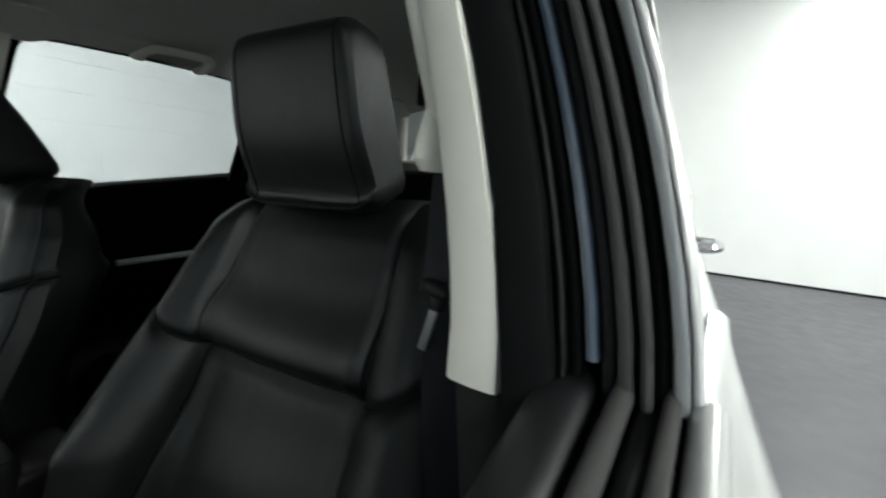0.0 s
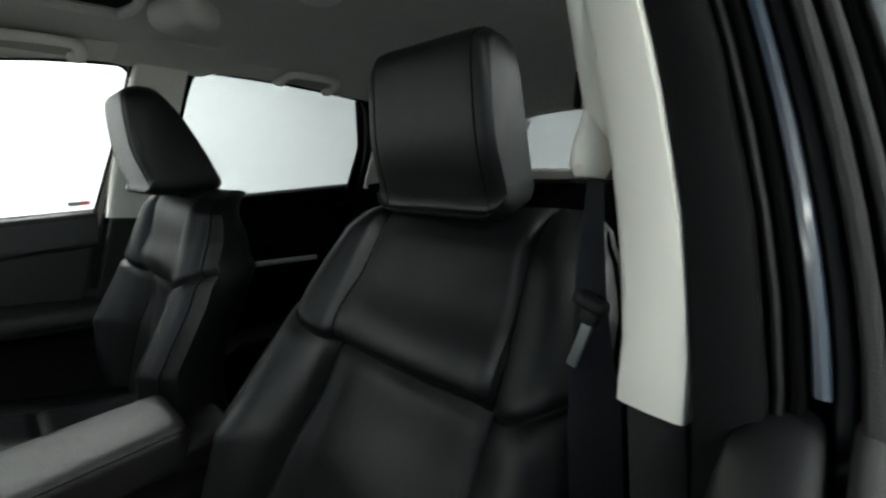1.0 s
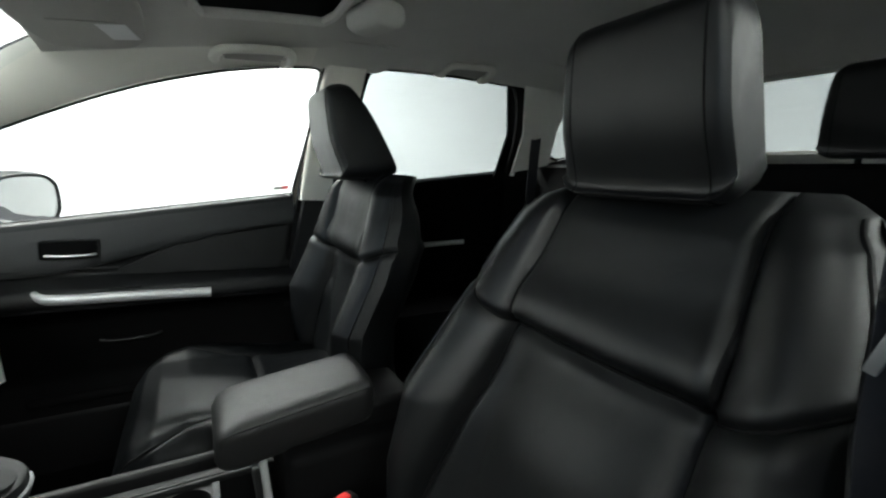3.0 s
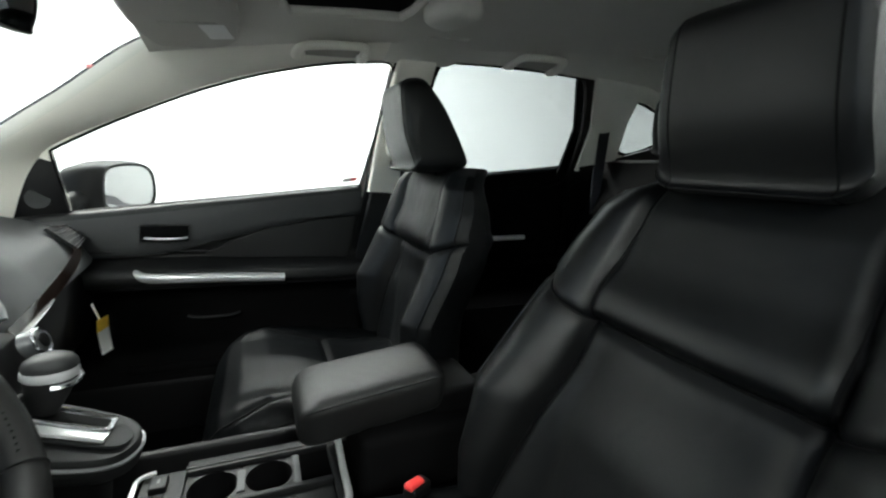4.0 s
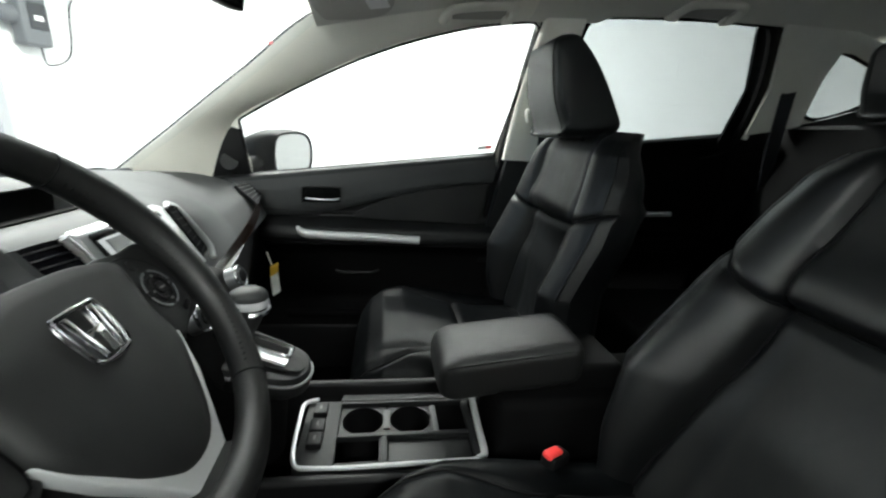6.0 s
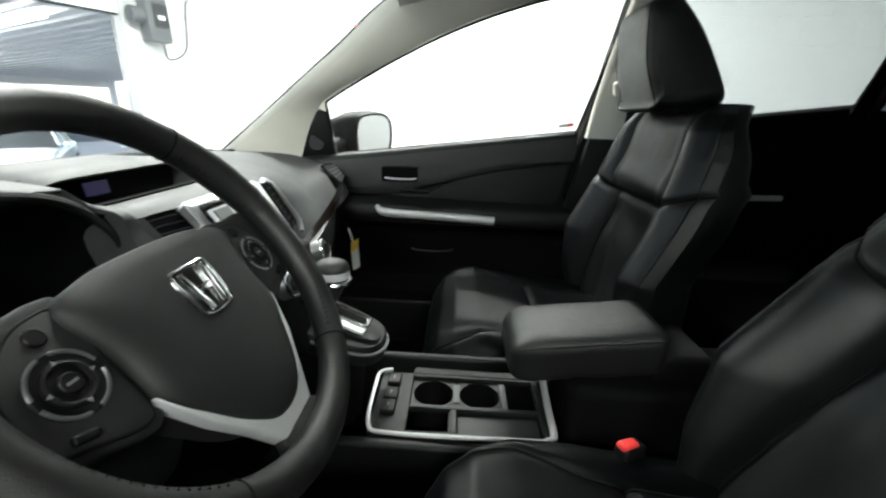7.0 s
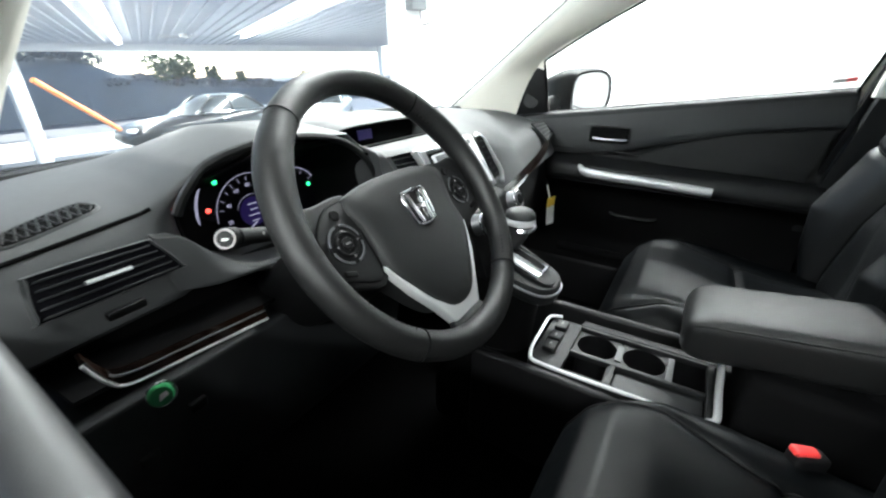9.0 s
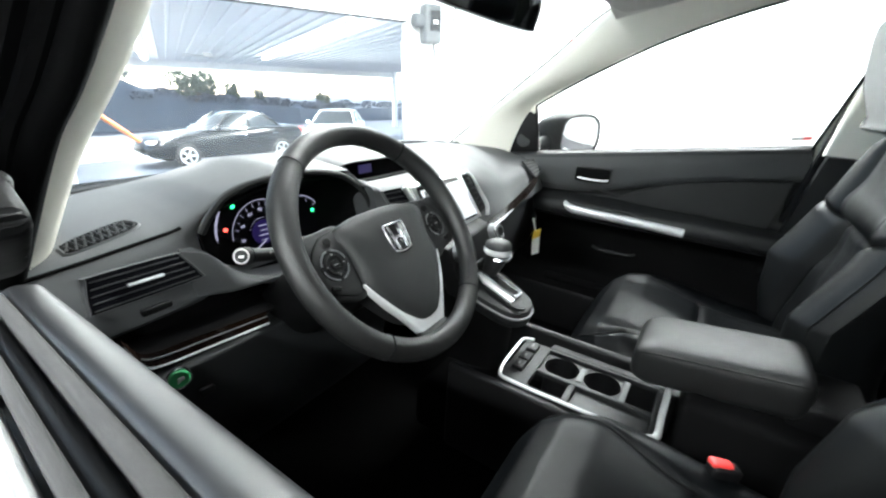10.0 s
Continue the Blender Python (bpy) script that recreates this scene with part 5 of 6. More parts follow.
part("guide_cover", box((0.592, -0.168, 1.222), (0.022, 0.034, 0.040), 0.009, (-14, -8, 0), 4), "beige", pb)
part("webbing", sheet([[p for p in spline([(0.59, -0.20, 1.24), (0.605, -0.19, 1.0), (0.62, -0.15, 0.6)], 6)], [p + Vector((0.01, -0.045, 0)) for p in spline([(0.59, -0.20, 1.24), (0.605, -0.19, 1.0), (0.62, -0.15, 0.6)], 6)]], 0.0025), "belt", pb)


# ---- doors ----
def door(name, s, y0, y1, label, front=True):
    """Inner face of a door from y0 (front) to y1 (back); s: side."""
    root = thing(name, label, "car door", "doors")
    # rear panels take the leather copy darkened for shade
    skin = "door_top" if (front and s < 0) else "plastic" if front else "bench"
    ys = np.linspace(y0, y1, 40)
    rows = []
    for y in ys:
        z0 = sill(y)
        c = (y - y0) / (y1 - y0)
        armr = smooth01((c + 0.02) / 0.12) * 0.055 if front else 0.05
        fx = 0.0
        tw = 0.065 * max(0.0, y) + 0.012 if (front and s < 0) else 0.0
        sec = [(0.742 - tw, z0 - 0.03), (0.738 - tw, z0 + 0.000), (0.722 - tw, z0 + 0.003), (0.708 - fx - tw, z0 - 0.010), (0.703 - fx - tw * 0.6, z0 - 0.06), (0.710 - fx, max(z0 - 0.11, 0.905)), (0.716 - fx, max(z0 - 0.150, 0.891)), (0.712 - fx, 0.878), (0.704 - fx - 0.3 * armr, 0.866), (0.712 - armr, 0.850), (0.708 - armr, 0.815), (0.716 - armr * 0.6, 0.795), (0.722, 0.75), (0.722, 0.62), (0.70, 0.56), (0.71, 0.42)]
        rows.append([p for p in spline([(s * x, y, z) for x, z in sec], 4)])
    part("door_panel", sheet([r[:42] for r in rows], 0.008), skin, root)
    # same panel in black below: the shade low in the door is its colour
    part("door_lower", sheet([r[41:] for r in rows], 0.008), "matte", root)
    tp = 0.065 if (front and s < 0) else 0.0
    base_x = 0.731 if s < 0 else 0.745
    rows = []
    for y in np.linspace(y0 + 0.1 if front else y0 - 0.024, y1 - 0.14 if front else y1, 14):
        low = sill(y) - 0.024
        edge_x = base_x + 0.030 - tp * y
        rows.append(spline([(s * edge_x, y, sill(y) - 0.003), (s * (edge_x + 0.012), y, sill(y) - 0.008)] + [(s * (ext(z) - tp * max(0.0, y)), y, z) for z in np.linspace(low, 0.36, 9)], 3))
    part("outer_skin", sheet(rows, 0.006), "paint", root, "silver painted outer skin")
    line = lambda o, dz: [(s * (base_x + o - tp * y), y, sill(y) + dz) for y in np.linspace(y0 - 0.02, y1, 14)]
    part("belt_moulding", tube(line(0.0, 0.002), 0.0050, 16), "flock", root)
    part("glass_slot", tube(line(0.011, -0.008), 0.007, 16), "black", root)
    part("outer_moulding", tube(line(0.020, 0.002), 0.0038, 16), "flock", root)
    part("outer_edge", tube(line(0.034, -0.004), 0.008, 16), "paint", root)
    return root


pd = door("passenger_door", 1, 0.80, -0.105, "black passenger door panel with silver strip and chrome handle")
# silver strip on the armrest edge
sp_ = spline([(0.682, 0.522, 0.860), (0.660, 0.497, 0.838), (0.650, 0.44, 0.833), (0.648, 0.28, 0.830), (0.648, 0.135, 0.824)], 6)
part("armrest_strip", tube(sp_, [0.002, 0.004, 0.006, 0.008] + [0.0115] * (len(sp_) - 4), 12, flat=1.2), "silver", pd, "satin silver armrest strip")
def board_low(y):
    return tab(y, (-0.105, 0.0, 0.10, 0.207, 0.27, 0.365, 0.45, 0.55, 0.70), (1.013, 1.002, 0.983, 0.957, 0.940, 0.914, 0.893, 0.884, 0.880))


# padded board under the window, overhanging the leather insert
# lighter than the door panel: light on the upper door put into the colour
part("window_board", sheet([[Vector((x, y, board_low(y) + (sill(y) - 0.010 - board_low(y)) * f)) for x, f in ((0.706, -0.02), (0.698, 0.0), (0.6945, 0.06), (0.6945, 0.25), (0.697, 0.6), (0.703, 0.9), (0.710, 1.0))] for y in np.linspace(0.70, -0.105, 40)], 0.003), "board", pd, "grey-black board under the window")
# no hollow here: a proud black box stands for the recess in shade
hd = part("handle_recess", box((0.700, 0.440, 0.950), (0.020, 0.118, 0.050), 0.009), "matte", pd)
part("handle", tube(spline([(0.692, 0.488, 0.938), (0.685, 0.455, 0.9365), (0.685, 0.405, 0.9375), (0.692, 0.388, 0.940)], 5), 0.0028, 8), "silver", hd, "chrome door pull")
part("handle_rim", tube(spline([(0.691, 0.497, 0.964), (0.691, 0.488, 0.973), (0.691, 0.390, 0.975), (0.691, 0.382, 0.967), (0.691, 0.383, 0.936), (0.691, 0.392, 0.927), (0.691, 0.490, 0.926), (0.691, 0.498, 0.934)], 3, closed=True), 0.0022, 6, closed=True), "plastic", hd)
ins = spline([(0.7, 0.345, 0.890), (0.7, 0.27, 0.928), (0.7, 0.175, 0.962), (0.7, 0.07, 0.984), (0.7, -0.085, 1.006)], 6)
inb = spline([(0.7, 0.345, 0.884), (0.7, 0.27, 0.878), (0.7, 0.175, 0.876), (0.7, 0.07, 0.874), (0.7, -0.060, 0.872)], 6)
part("door_insert", sheet([[Vector((0.7025, p.y + (q.y - p.y) * k, p.z + (q.z - p.z) * k)) for p, q in zip(ins, inb)] for k in (0, 0.5, 1)], 0.006), "leather", pd, "black leather insert")
# insert piping and crease drawn as black rods for the shadow groove there
part("piping_shade", tube([Vector((0.7005, p.y, p.z)) for p in ins], 0.0035, 6), "black", pd)
part("crease", tube(spline([(0.695, 0.66, 0.898), (0.699, 0.50, 0.900), (0.700, 0.345, 0.897)], 5), 0.004, 6), "black", pd)
part("pull_pocket", tube(spline([(0.710, 0.40, 0.700), (0.702, 0.37, 0.696), (0.702, 0.29, 0.697), (0.712, 0.26, 0.702)], 5), 0.005, 8), "plastic", pd)
part("window_switch", box((0.668, 0.33, 0.852), (0.025, 0.07, 0.008), 0.003), "black", pd)
# pocket blackened for the shade low in the door
part("map_pocket", box((0.705, 0.28, 0.555), (0.05, 0.55, 0.03), 0.012), "matte", pd)
part("sticker", prism([(0.7385, -0.050, 1.111), (0.7385, -0.095, 1.118), (0.736, -0.095, 1.129), (0.736, -0.050, 1.122)], (-0.0008, 0, 0)), "label", pd, "small printed warning sticker", smooth=False)
part("sticker", prism([(0.7375, -0.075, 1.1155), (0.7375, -0.094, 1.1185), (0.7350, -0.094, 1.1285), (0.7350, -0.075, 1.1255)], (-0.0008, 0, 0)), "redtag", pd, "red end of the sticker", smooth=False)

rd = door("rear_passenger_door", 1, -0.24, -0.95, "black rear door panel with a slim silver strip", False)
part("armrest_strip", tube([(0.655, -0.50, 0.930), (0.655, -0.72, 0.938)], 0.009, 8), "spoke_silver", rd, "satin silver strip")
part("division_bar", prism([(0.660, -0.885, 1.53), (0.660, -0.950, 1.53), (0.690, -0.972, 1.36), (0.715, -0.975, 1.16), (0.715, -0.875, 1.16), (0.690, -0.922, 1.36)], (-0.010, 0, 0)), "matte", rd)
dd = door("driver_door", -1, 0.63, -0.132, "dark driver's door with its window wound down")
rr_ = door("rear_driver_door", -1, -0.24, -0.95, "rear driver's side door in silver paint", False)

# sail panels with tweeter, outside mirror
for s in (1,):
    sail = part("mirror_sail", prism([(s * 0.738, 0.88, 0.975), (s * 0.716, 0.775, 1.075), (s * 0.702, 0.700, 1.160), (s * 0.706, 0.672, 1.165), (s * 0.728, 0.652, 0.985)], (s * 0.02, 0, 0), 0.006), "black", shell, "black corner panel with speaker")
    part("tweeter", disc((s * 0.724, 0.712, 1.035), (-s, -0.1, 0.1), 0.026, 0.004, 24, 0.001), "plastic", sail)
part("mirror_sail", prism(spline([(-0.672, 0.66, 1.030), (-0.676, 0.555, 1.040), (-0.676, 0.505, 1.078), (-0.676, 0.490, 1.100), (-0.676, 0.508, 1.118), (-0.676, 0.54, 1.130), (-0.66, 0.63, 1.12)], 4, closed=True), (-0.035, -0.005, 0), 0.009, 3), "black", shell, "black corner panel by the driver")
mir = thing("side_mirror", "silver-backed outside mirror on the passenger side", "mirror")
mc = [(0.866, 0.602, 1.010), (0.864, 0.602, 1.075), (0.876, 0.598, 1.110), (0.905, 0.588, 1.126), (0.98, 0.560, 1.133), (1.045, 0.536, 1.128), (1.080, 0.522, 1.104), (1.090, 0.518, 1.065), (1.088, 0.518, 1.025), (1.070, 0.526, 0.995), (1.02, 0.545, 0.984), (0.90, 0.588, 0.986)]
mo = [p + Vector((-0.028, 0.022, -0.003)) for p in spline(mc, 5, closed=True)]
mcen = sum(mo, Vector()) / len(mo)
part("housing", loft([[mcen + (p - mcen) * k + Vector((0, dy_, 0)) for p in mo] for k, dy_ in ((0.93, -0.012), (1.0, -0.016), (1.08, 0.0), (1.10, 0.02), (1.06, 0.05), (0.8, 0.10), (0.4, 0.12))]), "black", mir, "dark grey mirror housing")
part("mirror_glass", loft([[mcen + (p - mcen) * k + Vector((0, dy_, 0)) for p in mo] for k, dy_ in ((0.90, -0.008), (0.89, -0.013))]), "mirror", mir, "bright mirror glass", smooth=False)
part("foot", tube([(0.755, 0.70, 1.00), (0.82, 0.67, 1.02), (0.90, 0.64, 1.04)], [0.03, 0.028, 0.03], 10), "black", mir)

# ---- roof lining and what hangs from it ----
def roofz(x, y):
    zc = tab(y, [-1.8, -1.5, -0.8, -0.3, 0.0, 0.25, 0.43], [1.615, 1.635, 1.595, 1.552, 1.515, 1.478, 1.440])
    return zc - 0.05 * (abs(x) / 0.62) ** 3


SR = (-0.375, 0.375, -0.130, 0.155)
rows = []
ysr = sorted(set(np.round(np.linspace(-1.8, 0.43, 46), 4).tolist() + [SR[2], SR[3]]))
xsr = sorted(set(np.round(np.linspace(-0.62, 0.62, 32), 4).tolist() + [SR[0], SR[1]]))
b = bmesh.new()
V = {(i, j): b.verts.new((x, y, roofz(x, y))) for i, x in enumerate(xsr) for j, y in enumerate(ysr)}
for i in range(len(xsr) - 1):
    for j in range(len(ysr) - 1):
        if xsr[i] >= SR[0] - 1e-6 and xsr[i + 1] <= SR[1] + 1e-6 and ysr[j] >= SR[2] - 1e-6 and ysr[j + 1] <= SR[3] + 1e-6:
            continue
        b.faces.new((V[i, j], V[i + 1, j], V[i + 1, j + 1], V[i, j + 1]))
bmesh.ops.recalc_face_normals(b, faces=b.faces)
bmesh.ops.solidify(b, geom=b.faces[:], thickness=-0.006)
single("ceiling", b, "headliner", "beige cloth roof lining with a sunroof opening", "headliner", kind="structure")
sr = thing("sunroof", "closed sunroof with dark glass and beige edge", "sunroof")
edge = [(SR[0], SR[2]), (SR[1], SR[2]), (SR[1], SR[3]), (SR[0], SR[3])]
ep = []
for k in range(4):
    (x0, y0), (x1, y1) = edge[k], edge[(k + 1) % 4]
    ep += [Vector((x0 + (x1 - x0) * t, y0 + (y1 - y0) * t, roofz(x0 + (x1 - x0) * t, y0 + (y1 - y0) * t) - 0.001)) for t in np.linspace(0.06, 0.94, 10)]
part("edge_trim", tube(ep, 0.011, 8, closed=True), "headliner", sr)
part("shaft", loft([[p for p in ep], [p + Vector((0, 0, 0.06)) for p in ep]], caps=False), "black", sr)
part("glass_panel", box((0, 0.02, 1.578), (0.80, 0.34, 0.006), 0.002, (-5, 0, 0)), "gloss", sr, "dark sunroof glass")
part("roof_bump", box((0.250, -0.190, 1.508), (0.13, 0.085, 0.055), 0.024, (0, 0, 15), 4), "headliner", sr)
lampd = thing("dome_lamp", "small white dome lamp in the roof lining", "lamp")
part("lens", loft([[Vector((0.02 + r * math.cos(a), -0.34 + r * math.sin(a), 1.548 - z)) for a in np.linspace(0, 2 * math.pi, 25)[:-1]] for r, z in ((0.045, 0), (0.045, 0.008), (0.035, 0.014), (0.015, 0.016))]), "white", lampd)


def grab(yc, label):
    g = thing("grab_handle", label, "grab handle", "grab handles")

    def at(x, y, drop):
        f = (x - 0.50) / 0.085
        rail = tab(y, [-0.75, -0.54, 0.0, 0.11], [1.518, 1.514, 1.453, 1.446])
        return Vector((x, y, (roofz(0.50, y) - 0.010) * (1 - f) + rail * f - drop))

    path = [(0.592, 0.084, 0.0), (0.570, 0.088, 0.010), (0.540, 0.089, 0.015), (0.514, 0.082, 0.015), (0.503, 0.062, 0.014), (0.500, 0.0, 0.014)]
    path += [(x, -d, h) for x, d, h in path[-2::-1]]
    part("grip", tube(spline([at(x, yc + d, h) for x, d, h in path], 5), 0.0125, 12, flat=0.8), "beige", g)
    part("pocket", sheet([[at(x, yc + d, 0.002) for x in (0.512, 0.54, 0.575)] for d in (-0.072, -0.03, 0.03, 0.072)], 0.003), "pocket", g, "pocket behind the grip, its shade put into a darker colour")
    for d in (-0.078, 0.078):
        part("mount", box(at(0.572, yc + d, 0.006), (0.030, 0.024, 0.016), 0.006, (0, 35, 0)), "beige", g)
    return g


grab(0.018, "beige folding grab handle over the front passenger door")
grab(-0.625, "beige folding grab handle over the rear door")

vz = thing("sun_visor", "beige sun visor with a white label", "sun visor")
vm = CAR @ Matrix.Translation((0.44, 0.335, 1.430)) @ pose(0, 0, 0, -9, 0, 4)
vz.matrix_world = vm
part("panel", prism(spline([(-0.24, -0.075, -0.011), (0.0, -0.100, -0.011), (0.095, -0.090, -0.011), (0.135, -0.055, -0.011), (0.140, 0.02, -0.011), (0.10, 0.075, -0.011), (-0.24, 0.085, -0.011)], 4, closed=True), (0, 0, 0.022), 0.008, 3), "visor", vz)
part("mirror_cover", box((-0.01, -0.005, -0.0125), (0.16, 0.10, 0.003), 0.001), "visor", vz)
part("label", box((-0.031, -0.056, -0.0146), (0.112, 0.047, 0.0012), 0, (0, 0, -11)), "white", vz, "white printed label", smooth=False)
part("pivot", tube([(0.2, 0.07, 0.0), (0.23, 0.085, 0.008)], 0.008, 8), "beige", vz)
vz2 = copy_thing(vz, CAR @ Matrix.Translation((-0.44, 0.335, 1.430)) @ pose(0, 0, 0, -9, 0, -4))
vz2["label"] = "beige sun visor over the driver's place"

rv = thing("rear_view_mirror", "black rear-view mirror on the windscreen", "mirror")
rv.matrix_world = CAR @ Matrix.Translation((-0.016, 0.515, 1.350)) @ pose(0, 0, 0, 6, 6, -24)
mp = spline([(-0.125, 0, -0.018), (-0.122, 0, 0.022), (-0.10, 0, 0.032), (0.10, 0, 0.036), (0.125, 0, 0.026), (0.125, 0, -0.020), (0.10, 0, -0.033), (-0.10, 0, -0.030)], 4, closed=True)
part("housing", loft([[p * k + Vector((0, d, 0)) for p in mp] for k, d in ((0.97, -0.010), (1.0, -0.004), (0.98, 0.012), (0.75, 0.03), (0.3, 0.036))]), "black", rv)
part("mirror_glass", loft([[p * k + Vector((0, d, 0)) for p in mp] for k, d in ((0.93, -0.0095), (0.92, -0.0115))]), "dark_mirror", rv, smooth=False)
part("button", box((0.03, -0.006, -0.032), (0.014, 0.010, 0.006), 0.002), "plastic", rv)
part("stem", tube([(0, 0.02, 0.01), (0, 0.06, 0.05), (0, 0.05, 0.09)], 0.011, 10), "black", rv)

# windscreen
wsb = [(x, 1.04 - 0.20 * x * x, 1.0) for x in np.linspace(-0.68, 0.68, 15)]
wst = [(x * 0.86, 0.43 - 0.03 * (x / 0.6) ** 2, 1.462 - 0.02 * (x / 0.6) ** 2) for x in np.linspace(-0.68, 0.68, 15)]
rows = [[Vector(a).lerp(Vector(c), t) + Vector((0, 0.03, 0.03)) * math.sin(math.pi * t) * (1 - (a[0] / 0.68) ** 4) for a, c in zip(wsb, wst)] for t in np.linspace(0, 1, 9)]
wsg = single("windscreen", loft(rows, caps=False, closed=False), "hazed", "clear windscreen with a small red tag", "windscreen")
wsg.visible_shadow = False
part("edge_band", tube(rows[0], 0.010, 8), "black", wsg)
part("tag", box((0.598, 0.548, 1.352), (0.010, 0.012, 0.006), 0.001, (0, -30, 30)), "redtag", wsg, "small red tag")
part("wiper", tube(spline([(0.60, 1.06, 1.000), (0.45, 1.07, 1.008), (0.20, 1.09, 1.010), (-0.2, 1.09, 1.008)], 5), 0.008, 8), "black", shell, "black wiper arm")

# price tag hanging from the glove box
tag = thing("hanging_tag", "yellow and white paper tag hanging under the dashboard", "tag")
part("paper", prism([(0.505, 0.553, 0.748), (0.538, 0.540, 0.750), (0.535, 0.535, 0.692), (0.505, 0.548, 0.690)], (0.001, 0.001, 0)), "white", tag, smooth=False)
part("yellow_band", prism([(0.5045, 0.552, 0.776), (0.5385, 0.539, 0.778), (0.538, 0.540, 0.748), (0.5045, 0.553, 0.746)], (0.001, 0.001, 0)), "yellow", tag, "yellow top half", smooth=False)
part("loop", sheet([[Vector((0.516, 0.552, 0.775)), Vector((0.510, 0.562, 0.815))], [Vector((0.523, 0.550, 0.775)), Vector((0.517, 0.560, 0.815))]], 0.0008), "white", tag, "white paper loop", smooth=False)

# shell outside and floor
part("floor_pan", box((0, -0.4, 0.33), (1.62, 3.1, 0.05), 0.01), "carpet", shell)
for s in (1, -1):
    part("rocker", box((s * 0.76, -0.4, 0.42), (0.14, 3.1, 0.22), 0.03), "black", shell)
    part("footwell_side", box((s * 0.735, 0.85, 0.66), (0.03, 0.42, 0.64), 0.01), "carpet", shell)
part("roof_skin", sheet([[Vector((x, y, roofz(x * 0.9, y) + 0.085 - 0.05 * (abs(x) / 0.66) ** 4)) for x in np.linspace(-0.66, 0.66, 19)] for y in np.linspace(-1.95, 0.45, 26)], 0.006), "paint", shell, "silver roof skin")
part("bonnet", sheet([[Vector((x, y, 0.950 - 0.19 * (y - 1.05) - 0.08 * (x / 0.75) ** 4)) for x in np.linspace(-0.78, 0.78, 19)] for y in np.linspace(1.06, 1.95, 10)], 0.006), "paint", shell, "silver bonnet")
for s in (1, -1):
    part("front_wing", sheet([[Vector((s * (0.78 + 0.11 * math.sin(1.7 * k / 8)), y, 0.95 - 0.18 * max(0.0, y - 1.0) - (0.6 - 0.18 * max(0.0, y - 1.0)) * k / 8)) for k in range(9)] for y in np.linspace(0.76, 1.95, 8)], 0.006), "paint", shell)
    part("rear_quarter", sheet([[Vector((s * (ext(1.24 - 0.85 * k / 17) - 0.10 * max(0.0, -y - 1.5) ** 2), y, 1.24 - 0.85 * k / 17)) for k in range(18)] for y in np.linspace(-0.955, -2.1, 12)], 0.006), "paint", shell, "silver rear wing")
    part("rear_pillar", sheet([[Vector((s * (ext(z) - 0.10 * max(0.0, -y - 1.5) ** 2), y, z)) for z in np.linspace(1.235, 1.62, 9)] for y in (-1.45, -1.6, -1.8, -2.0)], 0.006), "paint", shell)
part("tailgate_lower", box((0, -1.96, 0.90), (1.46, 0.10, 0.86), 0.04), "plastic", shell)
part("tailgate_frame", tube([(-0.62, -1.86, 1.30), (-0.56, -1.76, 1.65), (0.56, -1.76, 1.65), (0.62, -1.86, 1.30)], 0.05, 8, closed=True), "headliner", shell)
g = part("rear_glass", prism([(-0.60, -1.88, 1.31), (0.60, -1.88, 1.31), (0.54, -1.79, 1.63), (-0.54, -1.79, 1.63)], (0, -0.004, 0)), "tint", shell, "tinted rear window", smooth=False)
g.visible_shadow = False
part("front_bumper", box((0, 1.93, 0.53), (1.62, 0.20, 0.48), 0.08, seg=4), "paint", shell, "silver front bumper")
part("rear_bumper", box((0, -2.03, 0.50), (1.60, 0.16, 0.36), 0.06, seg=4), "paint", shell)
for s in (1, -1):
    for y in (1.32, -1.38):
        wz = 0.335 - 0.0401 * y
        wh = part("wheel", disc((s * 0.70, y, wz), (s, 0, 0), 0.335, 0.19, 36, 0.03), "tyre", shell, "black road wheel")
        part("rim", ring((s * 0.892, y, wz), (s, 0, 0), 0.21, 0.022, 28), "alloy", wh)
        for k in range(5):
            a = k * 1.2566
            part("rim_spoke", tube([(s * 0.893, y, wz), (s * 0.893, y + 0.20 * math.cos(a), wz + 0.20 * math.sin(a))], 0.026, 6), "alloy", wh)
part("outer_handle", tube(spline([(-0.800, -1.23, 1.075), (-0.856, -1.25, 1.080), (-0.856, -1.36, 1.085), (-0.800, -1.38, 1.085)], 5), 0.013, 8), "chrome", rr_, "chrome outer door handle")

# ---- the workshop bay ----
FW = Matrix.Translation((4.45, 4.25, 0)) @ pose(0, 0, 0, 0, 0, -25)


def slab(name, c, s, material, label, category="wall", rot=(0, 0, 0), r=0.0, kind="structure"):
    return single(name, box(c, s, r, rot), material, label, category, base=Matrix.Identity(4), kind=kind, smooth=False)


slab("floor", (0, -1.95, -0.05), (11.2, 14.4, 0.10), "concrete", "smooth grey-violet sealed concrete floor", "floor")
slab("wall_back", (0, -6.95, 1.9), (11.3, 0.2, 3.8), "wall", "white painted rear wall", rot=(0, 0, -9))
slab("wall_left", (-5.5, -1.4, 1.9), (0.2, 13.3, 3.8), "wall", "white painted side wall")
slab("ceiling_bay", (0, -1.6, 3.85), (11.4, 14.4, 0.1), "wall", "white painted bay ceiling", "ceiling")
slab("base_strip", (0, -6.838, 0.012), (11, 0.02, 0.024), "rubber", "thin dark base strip along the rear wall", "trim", rot=(0, 0, -9))
wr = slab("wall_right", (5.42, -2.0, 1.9), (0.16, 12.6, 3.8), "wall", "white painted block wall")
BW, BH = 0.66, 0.33
blk = None
